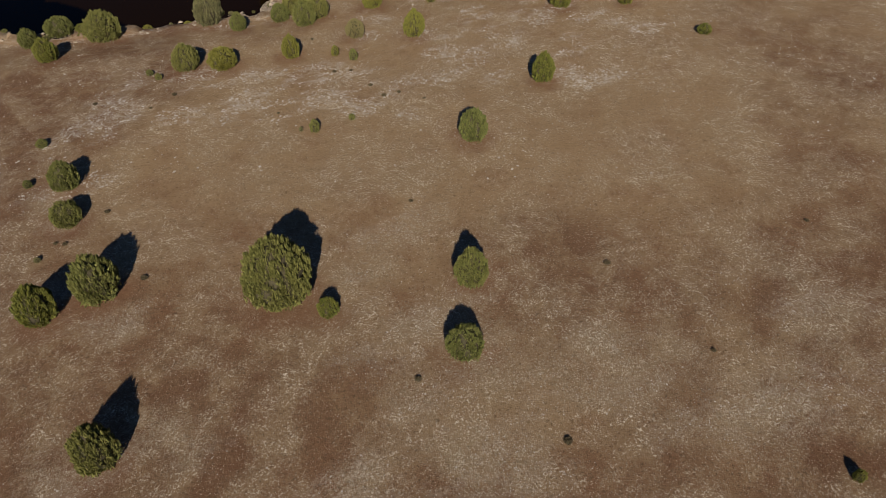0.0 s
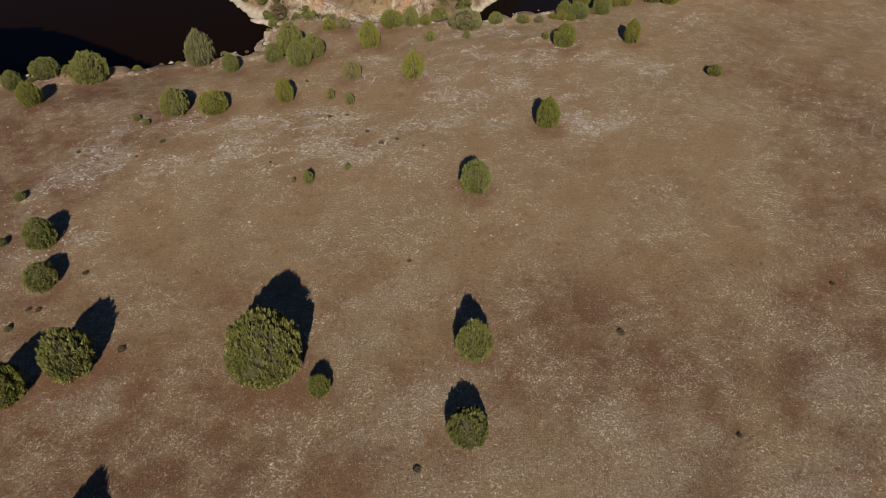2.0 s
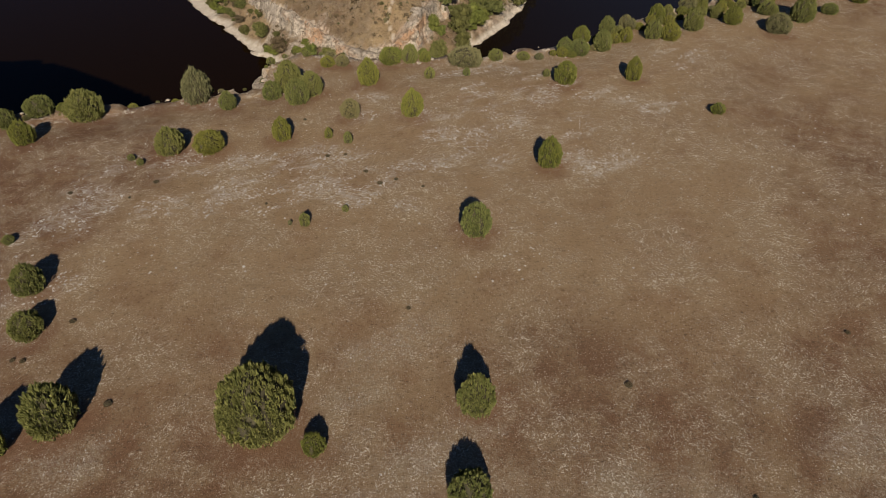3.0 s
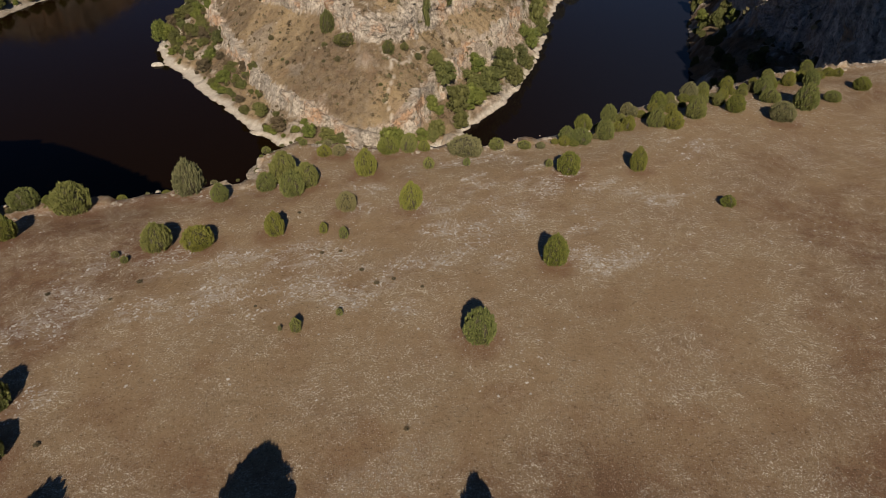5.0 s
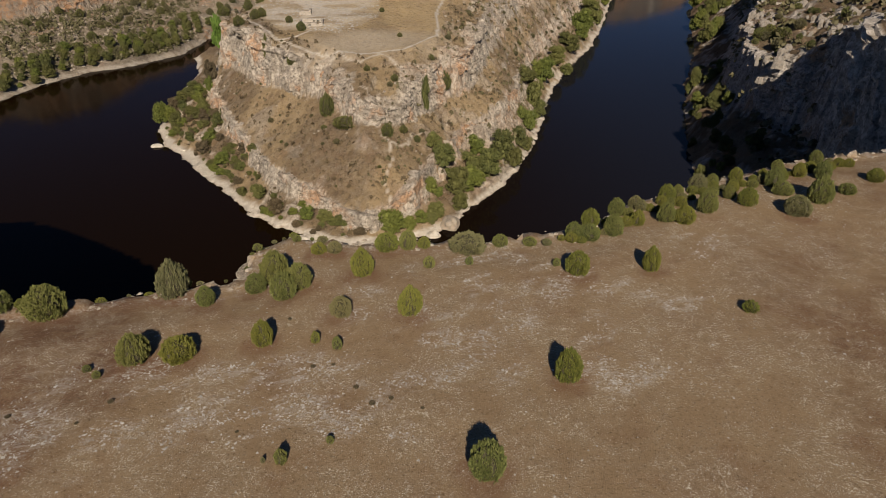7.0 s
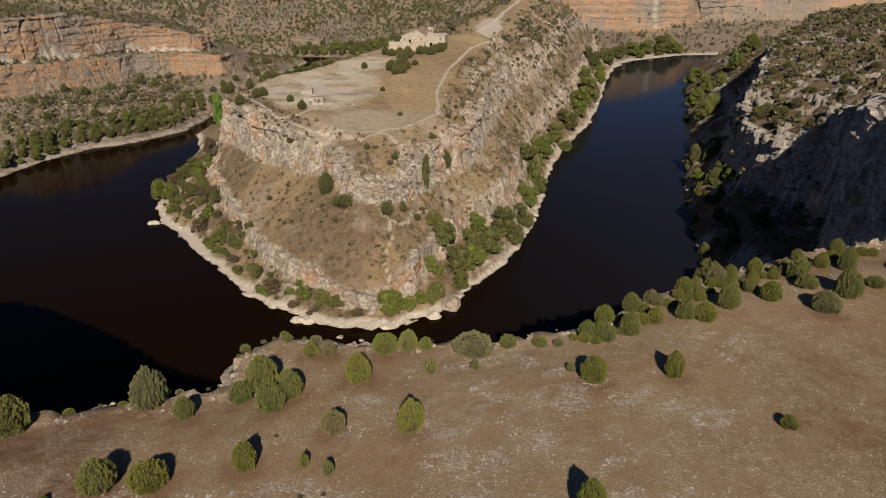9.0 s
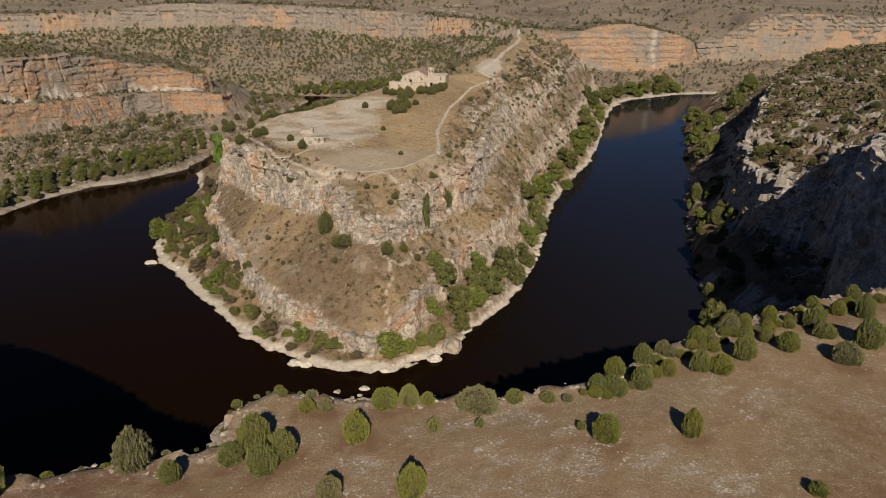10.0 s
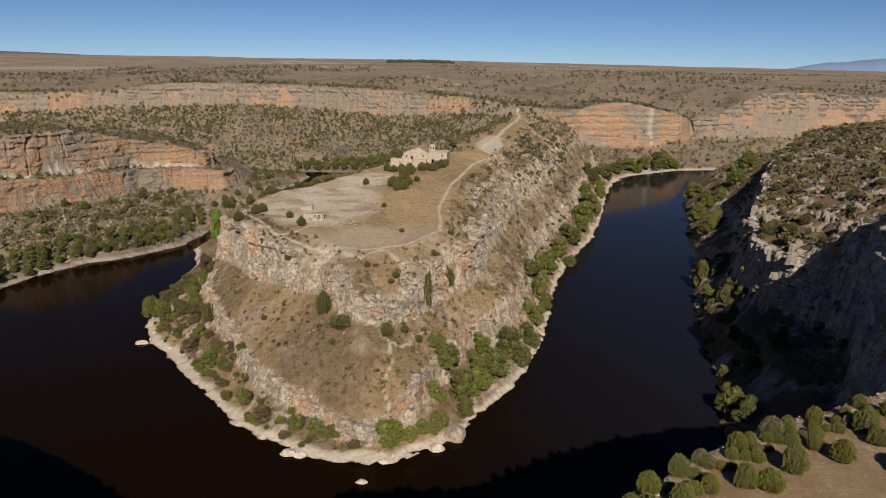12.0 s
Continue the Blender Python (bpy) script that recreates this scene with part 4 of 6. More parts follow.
def cliff(name, foot, crest, keep, step, mat, seed, label, bold=1.0, warmth=0.0, jag=1.0, lift=0.0, strata=0.15, blocky=1.0, streak=None):
    """A rock face between a foot line and a crest line: buttresses, blocks, cracks and beds, with a worn crest that runs back into the land."""
    pts = np.array([p for p in crest if keep(p)], float)
    seg = np.hypot(*np.diff(pts[:, :2], axis=0).T)
    at = np.concatenate([[0], np.cumsum(seg)])
    u = np.arange(0, at[-1], step)
    top = np.stack([np.interp(u, at, pts[:, k]) for k in range(3)], -1)
    low = nearest_on(top[:, 0], top[:, 1], foot)
    k = max(3, int(6 / step))
    ker = np.hanning(2 * k + 3)[1:-1]
    ker /= ker.sum()
    smooth = lambda w: np.convolve(np.pad(w, k, mode="edge"), ker, "valid")  # noqa: E731
    tang = np.gradient(np.stack([smooth(top[:, 0]), smooth(top[:, 1])], -1), axis=0)
    n = np.stack([tang[:, 1], -tang[:, 0]], -1)
    n /= np.linalg.norm(n, axis=1, keepdims=True)
    side = np.sign(((low[:, :2] - top[:, :2]) * n).sum())
    n = n * side
    gap = np.clip(((low[:, :2] - top[:, :2]) * n).sum(1), 0.5, 6)
    rise = top[:, 2] - low[:, 2]
    crest_z = top[:, 2] + lift + jag * (0.7 * vnoise(u / 5, u * 0, seed + 1.0) + 0.6 * cells(u / 3.4, u * 0 + seed)[0])
    rows = int(max(4, np.percentile(rise, 80) / step))
    V, W = [], []
    for r in range(rows + 1):
        f = r / rows
        z = low[:, 2] - 2.0 + (crest_z - low[:, 2] + 2.0) * f
        ca, cb, edge = cells(u / 5.6 + 0.3 * vnoise(u / 3, z / 3, 2.0), z / 4.4 + seed, seed)
        da, _, fine = cells(u / 1.3 + 0.3 * vnoise(u / 2, z / 2, 5.0), z / 1.1, seed + 9)
        bed = _hash(np.floor(z / 1.5 + 0.4 * vnoise(u / 15, z * 0, 4.0)).astype(np.int64), np.zeros(len(u), np.int64) + seed, np.zeros(len(u), np.int64))
        out = 1.7 * fbm(u / 11, z / 16, seed + 2.0, 3) + blocky * (0.55 * ca + 0.26 * da) + strata * bed + 0.25 * fbm(u / 2.2, z / 2.0, seed + 6.0, 4) - 0.35 * blocky * (1 - step01(edge, 0.0, 0.10)) - 1.3 * blocky * (1 - step01(np.abs(vnoise(u / 7.5, z / 30, seed + 8.0)), 0.0, 0.14))
        out = bold * out * (0.35 + 0.65 * min(1.0, 4 * f + 0.2))
        reach = gap * (0.80 - 0.55 * f) + 0.7 + out
        V.append(np.stack([top[:, 0] + n[:, 0] * reach, top[:, 1] + n[:, 1] * reach, z], -1))
        W.append(step01(fbm(u / 16, z / 9, seed + 5.0) + 0.45 * (0.55 - f) + warmth, -0.1, 0.25))
    last = V[-1]
    for back, drop in ((0.7, 0.05), (1.7, 0.25), (3.0, 0.9), (4.6, 2.4)):
        rag = 0.35 * jag * vnoise(u / 1.5, u * 0 + back * 3, seed + 3.0)
        V.append(np.stack([last[:, 0] - n[:, 0] * back * (0.7 + gap / 4), last[:, 1] - n[:, 1] * back * (0.7 + gap / 4), crest_z + rag - drop], -1))
        W.append(W[rows] * 0.4)
    R, C = len(V), len(u)
    v = np.stack(V, 0).reshape(-1, 3)
    i = np.arange(R * C).reshape(R, C)
    q = np.stack([i[:-1, :-1], i[:-1, 1:], i[1:, 1:], i[1:, :-1]], -1)
    q = q[:, (rise[:-1] > 1.5)].reshape(-1, 4)
    if side > 0:
        q = q[:, ::-1]
    me = bpy.data.meshes.new(name)
    me.from_pydata(v.tolist(), [], q.tolist())
    rock = np.concatenate([np.ones((rows + 1) * C), np.repeat([0.95, 0.8, 0.4, 0.1], C)])
    # a pale wash-out below a gully in the crest
    pale = rock * 0 if streak is None else 0.5 * (1 - step01(np.abs(v[:, 0] - streak + 2.0 * vnoise(v[:, 2] / 9, v[:, 2] * 0, 2.0)), 1.2, 4.5))
    for key, values in (("rock", rock), ("pale", pale), ("warm", np.concatenate(W)), ("straw", rock * 0 + 0.4)):
        att = me.attributes.new(key, "FLOAT", "POINT")
        att.data.foreach_set("value", values.astype(np.float32))
    me.materials.append(mat)
    return tagged(new(name, me), label, "cliff", kind="structure")


cliff("cliff_lower", PEN[2], PEN[3], lambda p: p[1] < 310, 0.55, M_HEAD, 3, "low orange limestone cliff round the headland's tip", 0.8, 0.5, strata=0.3)
cliff("cliff_upper", PEN[4], PEN[5], lambda p: p[1] < 330, 0.55, M_HEAD, 5, "grey and orange limestone cliff under the headland's top", 1.55, 0.26, strata=0.4, blocky=1.1)
cliff("cliff_spur_lower", SPUR[2], SPUR[3], lambda p: p[0] > -420 and p[1] < 570 and p[0] < -115, 0.9, M_FAR, 7, "orange banded limestone cliff above a scrubby slope", 1.2, 0.75, strata=0.4, blocky=0.8)
cliff("cliff_spur_upper", SPUR[4], SPUR[5], lambda p: p[0] > -420 and p[1] < 570, 0.9, M_FAR, 9, "overhanging orange and grey limestone cliff", 1.3, 0.62, strata=0.5, blocky=0.9)
cliff("cliff_far_west", FAR[1], FAR[2], lambda p: -720 < p[0] < 40, 1.9, M_FAR, 11, "long grey limestone cliff below the far plateau", 1.8, -0.28, strata=0.5, blocky=0.6)
cliff("cliff_far_east", FAR[1], FAR[2], lambda p: 140 < p[0] < 320, 1.7, M_FAR, 13, "orange limestone cliff at the end of the river reach", 1.2, 0.6, strata=0.45, blocky=0.35, streak=266)
cliff("cliff_far_edge", FAR[1], FAR[2], lambda p: 325 < p[0] < 1010, 2.0, M_FAR, 15, "stepped grey and orange cliff on the far side", 2.0, -0.05, strata=0.8, blocky=0.6)
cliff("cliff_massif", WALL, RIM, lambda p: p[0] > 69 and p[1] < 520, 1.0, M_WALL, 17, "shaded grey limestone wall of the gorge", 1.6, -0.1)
cliff("cliff_rim", WALL, RIM, lambda p: -61 < p[0] < 71, 0.45, M_NEAR, 19, "weathered pale limestone edge of the plateau", 0.7, -0.2, 0.4, -1.3)

me = bpy.data.meshes.new("water")
me.from_pydata([(-1500, 40, WATER_Z), (1500, 40, WATER_Z), (1500, 1000, WATER_Z), (-1500, 1000, WATER_Z)], [], [(0, 1, 2, 3)])
me.materials.append(M_WATER)
tagged(new("water", me), "calm dark brown river water in the gorge", "water", kind="structure")


# ---- trees ----
def mesh_object(name, verts, faces, mat, parent=None, smooth=False):
    me = bpy.data.meshes.new(name)
    me.from_pydata(np.asarray(verts).tolist(), [], faces)
    if smooth:
        me.polygons.foreach_set("use_smooth", np.ones(len(me.polygons), bool))
    me.materials.append(mat)
    ob = new(name, me)
    ob.parent = parent
    return ob


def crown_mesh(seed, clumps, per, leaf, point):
    """Unit crown (radius 1, height 1 from the ground): branchlets as clumps of fine pointed sprays on an egg that
    narrows to its top, round a twig-brown heart coloured dark for the shade within.
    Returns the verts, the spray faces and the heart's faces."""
    r = np.random.default_rng(seed)
    wide = 0.36
    def girth(h):
        h = np.clip(h, 0, 1)
        low = 0.62 + 0.38 * np.sin(0.5 * np.pi * np.minimum(h / wide, 1)) ** 0.8
        high = np.cos(0.5 * np.pi * np.clip((h - wide) / (1 - wide), 0, 1)) ** point
        return np.where(h < wide, low, high)
    # clump middles, evenly over the surface
    hs = np.linspace(0, 1, 200)
    area = np.cumsum(girth(hs) + 0.12)
    h = np.interp((np.arange(clumps) + r.uniform(-0.4, 0.4, clumps) + 0.5) / clumps, area / area[-1], hs)
    a = 2.39996 * np.arange(clumps) + r.uniform(-0.35, 0.35, clumps) + seed
    lump = 1 + 0.13 * vnoise(np.cos(a) * 1.7 + seed, np.sin(a) * 1.7, h * 3.0)
    g = girth(h) * lump * (0.90 + 0.10 * r.uniform(-1, 1, clumps))
    mid = np.stack([g * np.cos(a), g * np.sin(a), 0.02 + 0.95 * h], -1)
    nrm = np.stack([np.cos(a) * (1.05 - 0.5 * h), np.sin(a) * (1.05 - 0.5 * h), -0.05 + 1.0 * h], -1)
    nrm /= np.linalg.norm(nrm, axis=1, keepdims=True)
    size = 1.75 / math.sqrt(clumps) * r.uniform(0.75, 1.25, clumps)
    n = clumps * per
    k = np.repeat(np.arange(clumps), per)
    off = r.normal(0, 0.55, (n, 3)) * size[k][:, None]
    along = (off * nrm[k]).sum(1)
    off = off - nrm[k] * along[:, None]
    dome = np.exp(-(off**2).sum(1) / (0.5 * size[k]) ** 2)
    c = mid[k] + off + nrm[k] * ((0.9 * dome - 0.35) * size[k])[:, None]
    c[:, 2] = np.maximum(c[:, 2], 0.005)
    d = nrm[k] + 0.9 * off / size[k][:, None] + np.array((0, 0, 0.45)) + r.normal(0, 0.35, (n, 3))
    d /= np.linalg.norm(d, axis=1, keepdims=True)
    side = np.cross(d, r.normal(0, 1, (n, 3)))
    side /= np.linalg.norm(side, axis=1, keepdims=True)
    ln = (leaf * r.uniform(0.6, 1.3, n))[:, None]
    v = np.stack([c + side * ln * 0.36 - d * ln * 0.4, c + d * ln * 0.7, c - side * ln * 0.36 - d * ln * 0.4], 1).reshape(-1, 3)
    faces = np.arange(3 * n).reshape(-1, 3).tolist()
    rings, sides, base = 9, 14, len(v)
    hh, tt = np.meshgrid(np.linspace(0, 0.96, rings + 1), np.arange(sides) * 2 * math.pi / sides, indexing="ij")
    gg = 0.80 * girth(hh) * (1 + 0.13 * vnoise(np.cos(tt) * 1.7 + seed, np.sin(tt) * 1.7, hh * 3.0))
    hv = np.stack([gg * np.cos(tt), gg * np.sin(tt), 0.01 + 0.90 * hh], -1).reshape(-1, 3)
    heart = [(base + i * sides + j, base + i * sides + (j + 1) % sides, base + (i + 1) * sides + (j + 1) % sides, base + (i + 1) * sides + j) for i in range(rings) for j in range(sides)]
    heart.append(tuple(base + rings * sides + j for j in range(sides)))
    return np.concatenate([v, hv]), faces, heart


def trunk_mesh(seed, height=0.6, girth=0.09):
    """Tapered trunk with four limbs."""
    r = np.random.default_rng(seed)
    verts, faces = [], []
    def limb(p, q, a, b, sides=6):
        p, q = np.array(p, float), np.array(q, float)
        d = (q - p) / np.linalg.norm(q - p)
        s = np.cross(d, (0.3, 1, 0.2)); s /= np.linalg.norm(s)
        t = np.cross(d, s)
        k = len(verts)
        for c, rad in ((p, a), ((p + q) / 2 + r.normal(0, 0.02, 3), (a + b) / 2), (q, b)):
            for j in range(sides):
                w = 2 * math.pi * j / sides
                verts.append(c + rad * (math.cos(w) * s + math.sin(w) * t))
        for i in range(2):
            for j in range(sides):
                faces.append((k + i * sides + j, k + i * sides + (j + 1) % sides, k + (i + 1) * sides + (j + 1) % sides, k + (i + 1) * sides + j))
    limb((0, 0, -0.12), (0.03, 0.02, height), girth, girth * 0.4)
    for j in range(4):
        w = 2 * math.pi * (j + r.uniform(-0.2, 0.2)) / 4
        h = height * r.uniform(0.25, 0.7)
        limb((0, 0, h), (0.5 * math.cos(w), 0.5 * math.sin(w), h + 0.25), girth * 0.5, girth * 0.18, 5)
    return np.array(verts), faces


def lobed_mesh(seed, tufts, leaf, lobes, per=4):
    """Unit crown (radius 1, height 1) of several leafy lobes of uneven size with gaps between them."""
    r = np.random.default_rng(seed + 50)
    h = np.linspace(0.20, 0.80, lobes) + r.uniform(-0.06, 0.06, lobes)
    a = 2.4 * np.arange(lobes) + r.uniform(-0.5, 0.5, lobes)
    far = 0.62 * np.sin(np.pi * np.clip(h, 0, 1) ** 0.8) ** 0.7 * r.uniform(0.6, 1.1, lobes)
    mid = np.stack([far * np.cos(a), far * np.sin(a), h], -1)
    big = r.uniform(0.34, 0.56, lobes)
    which = r.choice(lobes, tufts, p=big**2 / (big**2).sum())
    d = r.normal(0, 1, (tufts, 3))
    d[:, 2] = np.abs(d[:, 2]) * 0.8 - 0.25 * np.abs(d[:, 0])
    d /= np.linalg.norm(d, axis=1, keepdims=True)
    lump = 1 + 0.25 * vnoise(d[:, 0] * 3 + seed, d[:, 1] * 3, d[:, 2] * 3 + which)
    c = mid[which] + d * (big[which] * lump * (1.04 - 0.35 * r.uniform(0, 1, tufts) ** 2))[:, None] * np.array((1, 1, 0.42))
    c[:, 2] = np.clip(c[:, 2], 0.01, 1.05)
    verts = []
    for k in range(per):
        e = d + r.normal(0, 0.6, (tufts, 3))
        e /= np.linalg.norm(e, axis=1, keepdims=True)
        s = np.cross(e, r.normal(0, 1, (tufts, 3)))
        s /= np.linalg.norm(s, axis=1, keepdims=True)
        ln = (leaf * r.uniform(0.6, 1.5, tufts))[:, None]
        flat = np.array((1, 1, 0.6))
        verts.append(np.stack([c + (s * 0.4 - e * 0.4) * ln * flat, c + e * ln * flat, c - (s * 0.4 + e * 0.4) * ln * flat], 1))
    v = np.concatenate(verts, 0).reshape(-1, 3)
    faces = [(3 * i, 3 * i + 1, 3 * i + 2) for i in range(len(v) // 3)]
    hearts = []
    for m, q in zip(mid, big):
        base = len(v) + len(hearts)
        for i in range(4):
            for j in range(5):
                w, t = math.pi * (i + 0.5) / 4, 2 * math.pi * j / 5
                hearts.append(m + 0.74 * q * np.array((math.sin(w) * math.cos(t), math.sin(w) * math.sin(t), 0.40 * math.cos(w))))
        for i in range(3):
            for j in range(5):
                faces.append((base + i * 5 + j, base + (i + 1) * 5 + j, base + (i + 1) * 5 + (j + 1) % 5, base + i * 5 + (j + 1) % 5))
    return np.concatenate([v, np.array(hearts)]), faces


CROWNS, TRUNKS = {}, {}


def tree(name, x, y, r, h, mat, kind, seed, label, category, group="", z=None):
    """A tree with a trunk and a crown; kind gives a lobed crown's (tufts, leaf, lobes) or a juniper's (clumps, sprays in each, leaf, point)."""
    lobed = len(kind) == 3
    key = (*kind, seed % 4, mat.name)
    if key not in CROWNS:
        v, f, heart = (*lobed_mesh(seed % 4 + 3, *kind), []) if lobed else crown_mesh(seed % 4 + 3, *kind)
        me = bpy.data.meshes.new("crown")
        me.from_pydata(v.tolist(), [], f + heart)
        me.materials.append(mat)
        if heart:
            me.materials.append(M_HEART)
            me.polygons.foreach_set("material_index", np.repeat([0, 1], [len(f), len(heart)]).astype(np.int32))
        CROWNS[key] = me
    if seed % 3 not in TRUNKS:
        v, f = trunk_mesh(seed % 3)
        me = bpy.data.meshes.new("trunk")
        me.from_pydata(v.tolist(), [], f)
        me.materials.append(M_BARK)
        TRUNKS[seed % 3] = me
    ob = new(name)
    ob.location = (x, y, ground_z(x, y) if z is None else z)
    ob.rotation_euler = (0, 0, (seed * 2.399) % 6.283)
    ob.scale = (r, r, h)
    for part_name, data in (("trunk", TRUNKS[seed % 3]), ("crown", CROWNS[key])):
        p = new(part_name, data)
        p.parent = ob
        if part_name == "trunk" and lobed:
            p.scale = (0.4, 0.4, 0.8)
    return tagged(ob, label, category, group)


BUSHES = [
    (-8.8, 52.2, 0.42, 1.18, 0), (-5.7, 53.9, 0.26, 0.59, 0), (-8.1, 66.3, 0.37, 1.02, 1), (-6.2, 65.2, 0.42, 1.12, 0),
    (-31.8, 51.5, 0.46, 0.69, 0), (-30.7, 45.7, 0.32, 0.68, 0), (-26.6, 36.9, 0.23, 0.38, 2), (30.0, 68.2, 0.68, 1.01, 1),
    (1.9, 79.2, 0.6, 1.23, 0), (6.0, 79.3, 0.38, 0.89, 0), (14.7, 78.3, 0.41, 0.79, 0), (-26.0, 63.6, 0.34, 0.55, 0),
    (-24.9, 62.7, 0.33, 0.62, 0), (21.7, 17.9, 0.31, 0.74, 1), (-10.0, 52.3, 0.16, 0.45, 2),
]

EGG = (150, 52, 0.085, 0.68)
CONE = (150, 52, 0.085, 0.88)
BIG = (520, 48, 0.046, 0.62)
ROUND = (150, 52, 0.085, 0.62)
SMALL = (46, 34, 0.16, 0.85)
FARTHER = (60, 26, 0.15, 0.75)
TONES = ("dark green", "olive green", "grey green")
for n, (rows, where, group) in enumerate(((FIELD, "standing alone on dry pasture", "junipers on the pasture"), (FIELD_B, "on stony pasture near the rim", "junipers on the pasture"),
                                          (EDGE_WEST, "at the edge of the gorge", "junipers along the rim"), (EDGE_MID, "in the row along the rim", "junipers along the rim"),
                                          (EDGE_EAST, "in the row along the rim", "junipers along the rim"))):
    for k, (x, y, r, h, tone) in enumerate(rows):
        kind = BIG if r > 2.0 else ROUND if h < 1.75 * r or (n >= 3 and k % 3) else CONE if h > 2.5 * r else EGG
        r, h = (r, h) if n < 3 else (1.0 * r, 0.92 * h)
        size = "large" if r > 2.0 else "rounded" if r > 1.3 else "small"
        tree("juniper_tree", x, y, r, (0.98 if n < 3 else 0.86) * h, M_JUN[tone], kind, 5 * n + k, f"{size} {TONES[tone]} juniper {where}", "tree", group)
for k, (x, y, r, h, tone) in enumerate(BUSHES):
    tree("juniper_bush", x, y, r, h, M_JUN[tone], SMALL, k, f"small {TONES[tone]} juniper bush on stony dry ground", "bush", "bushes on the pasture")

DEAD = [(-12.4, 55.5), (-7.9, 62.8), (-6.3, 62.9), (-3.0, 57.8), (-1.6, 58.3), (0.7, 57.0), (-4.3, 59.9), (-10.8, 70.1), (-22.6, 59.5), (-23.4, 42.1), (-26.0, 38.7), (-18.6, 34.7), (-25.3, 38.6), (-24.2, 57.2), (-29.6, 58.3), (-0.6, 41.9), (7.6, 20.8), (-0.3, 25.3), (17.2, 26.4), (12.6, 34.3), (27.7, 37.8)]
for k, (x, y) in enumerate(DEAD):
    r = 0.14 + 0.12 * ((k * 0.618) % 1)
    tree("thistle_clump", x, y, r, r * 0.8, M_TWIGS, SMALL, k, "withered brown thistle clump on dry pasture", "dry plant", "thistles on the pasture")

EDGE = [(18.6, 87.4, 0.8, 2.4, 0), (20.6, 88.4, 1.0, 2.6, 1), (24.2, 90.8, 0.9, 2.7, 0), (27.0, 92.6, 0.8, 2.0, 2), (31.6, 94.8, 1.0, 2.6, 1), (33.2, 95.6, 0.7, 2.0, 0), (36.5, 97.6, 1.1, 2.7, 2),
        (38.6, 98.4, 0.8, 2.2, 0), (42.4, 100.0, 0.9, 2.4, 1), (49.5, 103.2, 0.8, 2.0, 0), (56.0, 105.6, 0.9, 2.4, 0), (-28.6, 76.4, 0.5, 0.9, 2), (-25.6, 77.0, 0.5, 0.9, 1), (-17.4, 79.6, 0.5, 1.0, 0), (-15.8, 86.4, 0.7, 1.2, 2),
        (-36.4, 74.6, 0.6, 1.0, 1), (-12.4, 86.4, 0.5, 0.9, 0)]
for k, (x, y, r, h, tone) in enumerate(EDGE):
    tree("juniper_bush", x, y, 1.05 * r, 0.78 * h, M_JUN[tone], EGG, k, f"ragged {TONES[tone]} juniper leaning over the gorge's edge", "bush", "junipers along the rim")

verge = np.array([(-60, 80.6), (-52, 77.0), (-42, 73.6), (-36, 74.6), (-31, 75.6), (-27, 77.2), (-22, 77.4), (-17.6, 78.0), (-17.6, 82), (-16.2, 85.4), (-13, 87.8), (-9, 85.8)])
for k in range(30):
    w = 11 * (k + 0.2 + 0.7 * ((k * 0.71) % 1)) / 30
    x, y = verge[int(w)] * (1 - w % 1) + verge[int(w) + 1] * (w % 1)
    r = 0.2 + 0.5 * ((k * 0.618) % 1) ** 2
    tree("juniper_bush", x, y - 0.3, r, r * (0.8 + 0.7 * ((k * 0.53) % 1)), (M_JUN[0], M_JUN[2], M_CEDAR, M_JUN[1])[k % 4], SMALL, k, "small bush in a crack of the pale limestone edge", "bush", "bushes on the rim")

hedge = np.array([(16.5, 84.6), (20, 86.4), (25, 90.6), (30, 93.6), (36, 96.8), (43, 99.8), (52, 103.4), (60, 106)])
for k in range(44):
    at_x = 16.5 + 1.0 * k
    r = 0.45 + 0.38 * ((k * 0.618) % 1)
    tree("juniper_bush", at_x, float(np.interp(at_x, hedge[:, 0], hedge[:, 1])) - 2.6 * ((k * 0.37) % 1), r, r * (1.25 + 0.6 * ((k * 0.53) % 1)), M_JUN[k % 3 if k % 2 else 1], ROUND if k % 2 else EGG, k, "low dense juniper in the hedge along the gorge's edge", "bush", "junipers along the rim")

tree("juniper_tree", 24.4, 11.6, 1.3, 2.9, M_JUN[0], EGG, 1, "rounded dark green juniper standing alone on dry pasture", "tree", "junipers on the pasture")

# ---- trees and scrub of the gorge ----
SHORE_EAST = [
    (6.9, 212.1, 2.6, 5.9), (11.5, 223.4, 4.7, 9.7), (15.3, 214.8, 4.6, 11.0), (19.8, 218.3, 4.2, 8.8), (26.1, 229.6, 5.3, 11.8),
    (32.7, 245.5, 5.2, 12.6), (23.8, 242.8, 3.7, 7.1), (8.1, 202.8, 3.1, 6.7), (41.2, 258.8, 3.6, 9.5), (48.1, 278.5, 3.7, 10.3),
    (52.9, 299.4, 4.6, 13.2), (50.2, 306.5, 5.3, 8.9), (63.7, 336.8, 5.2, 13.7), (75.0, 366.2, 5.7, 10.8), (88.1, 392.4, 5.4, 11.7),
    (101.9, 431.0, 7.6, 16.1), (115.9, 467.0, 7.4, 15.8),
]
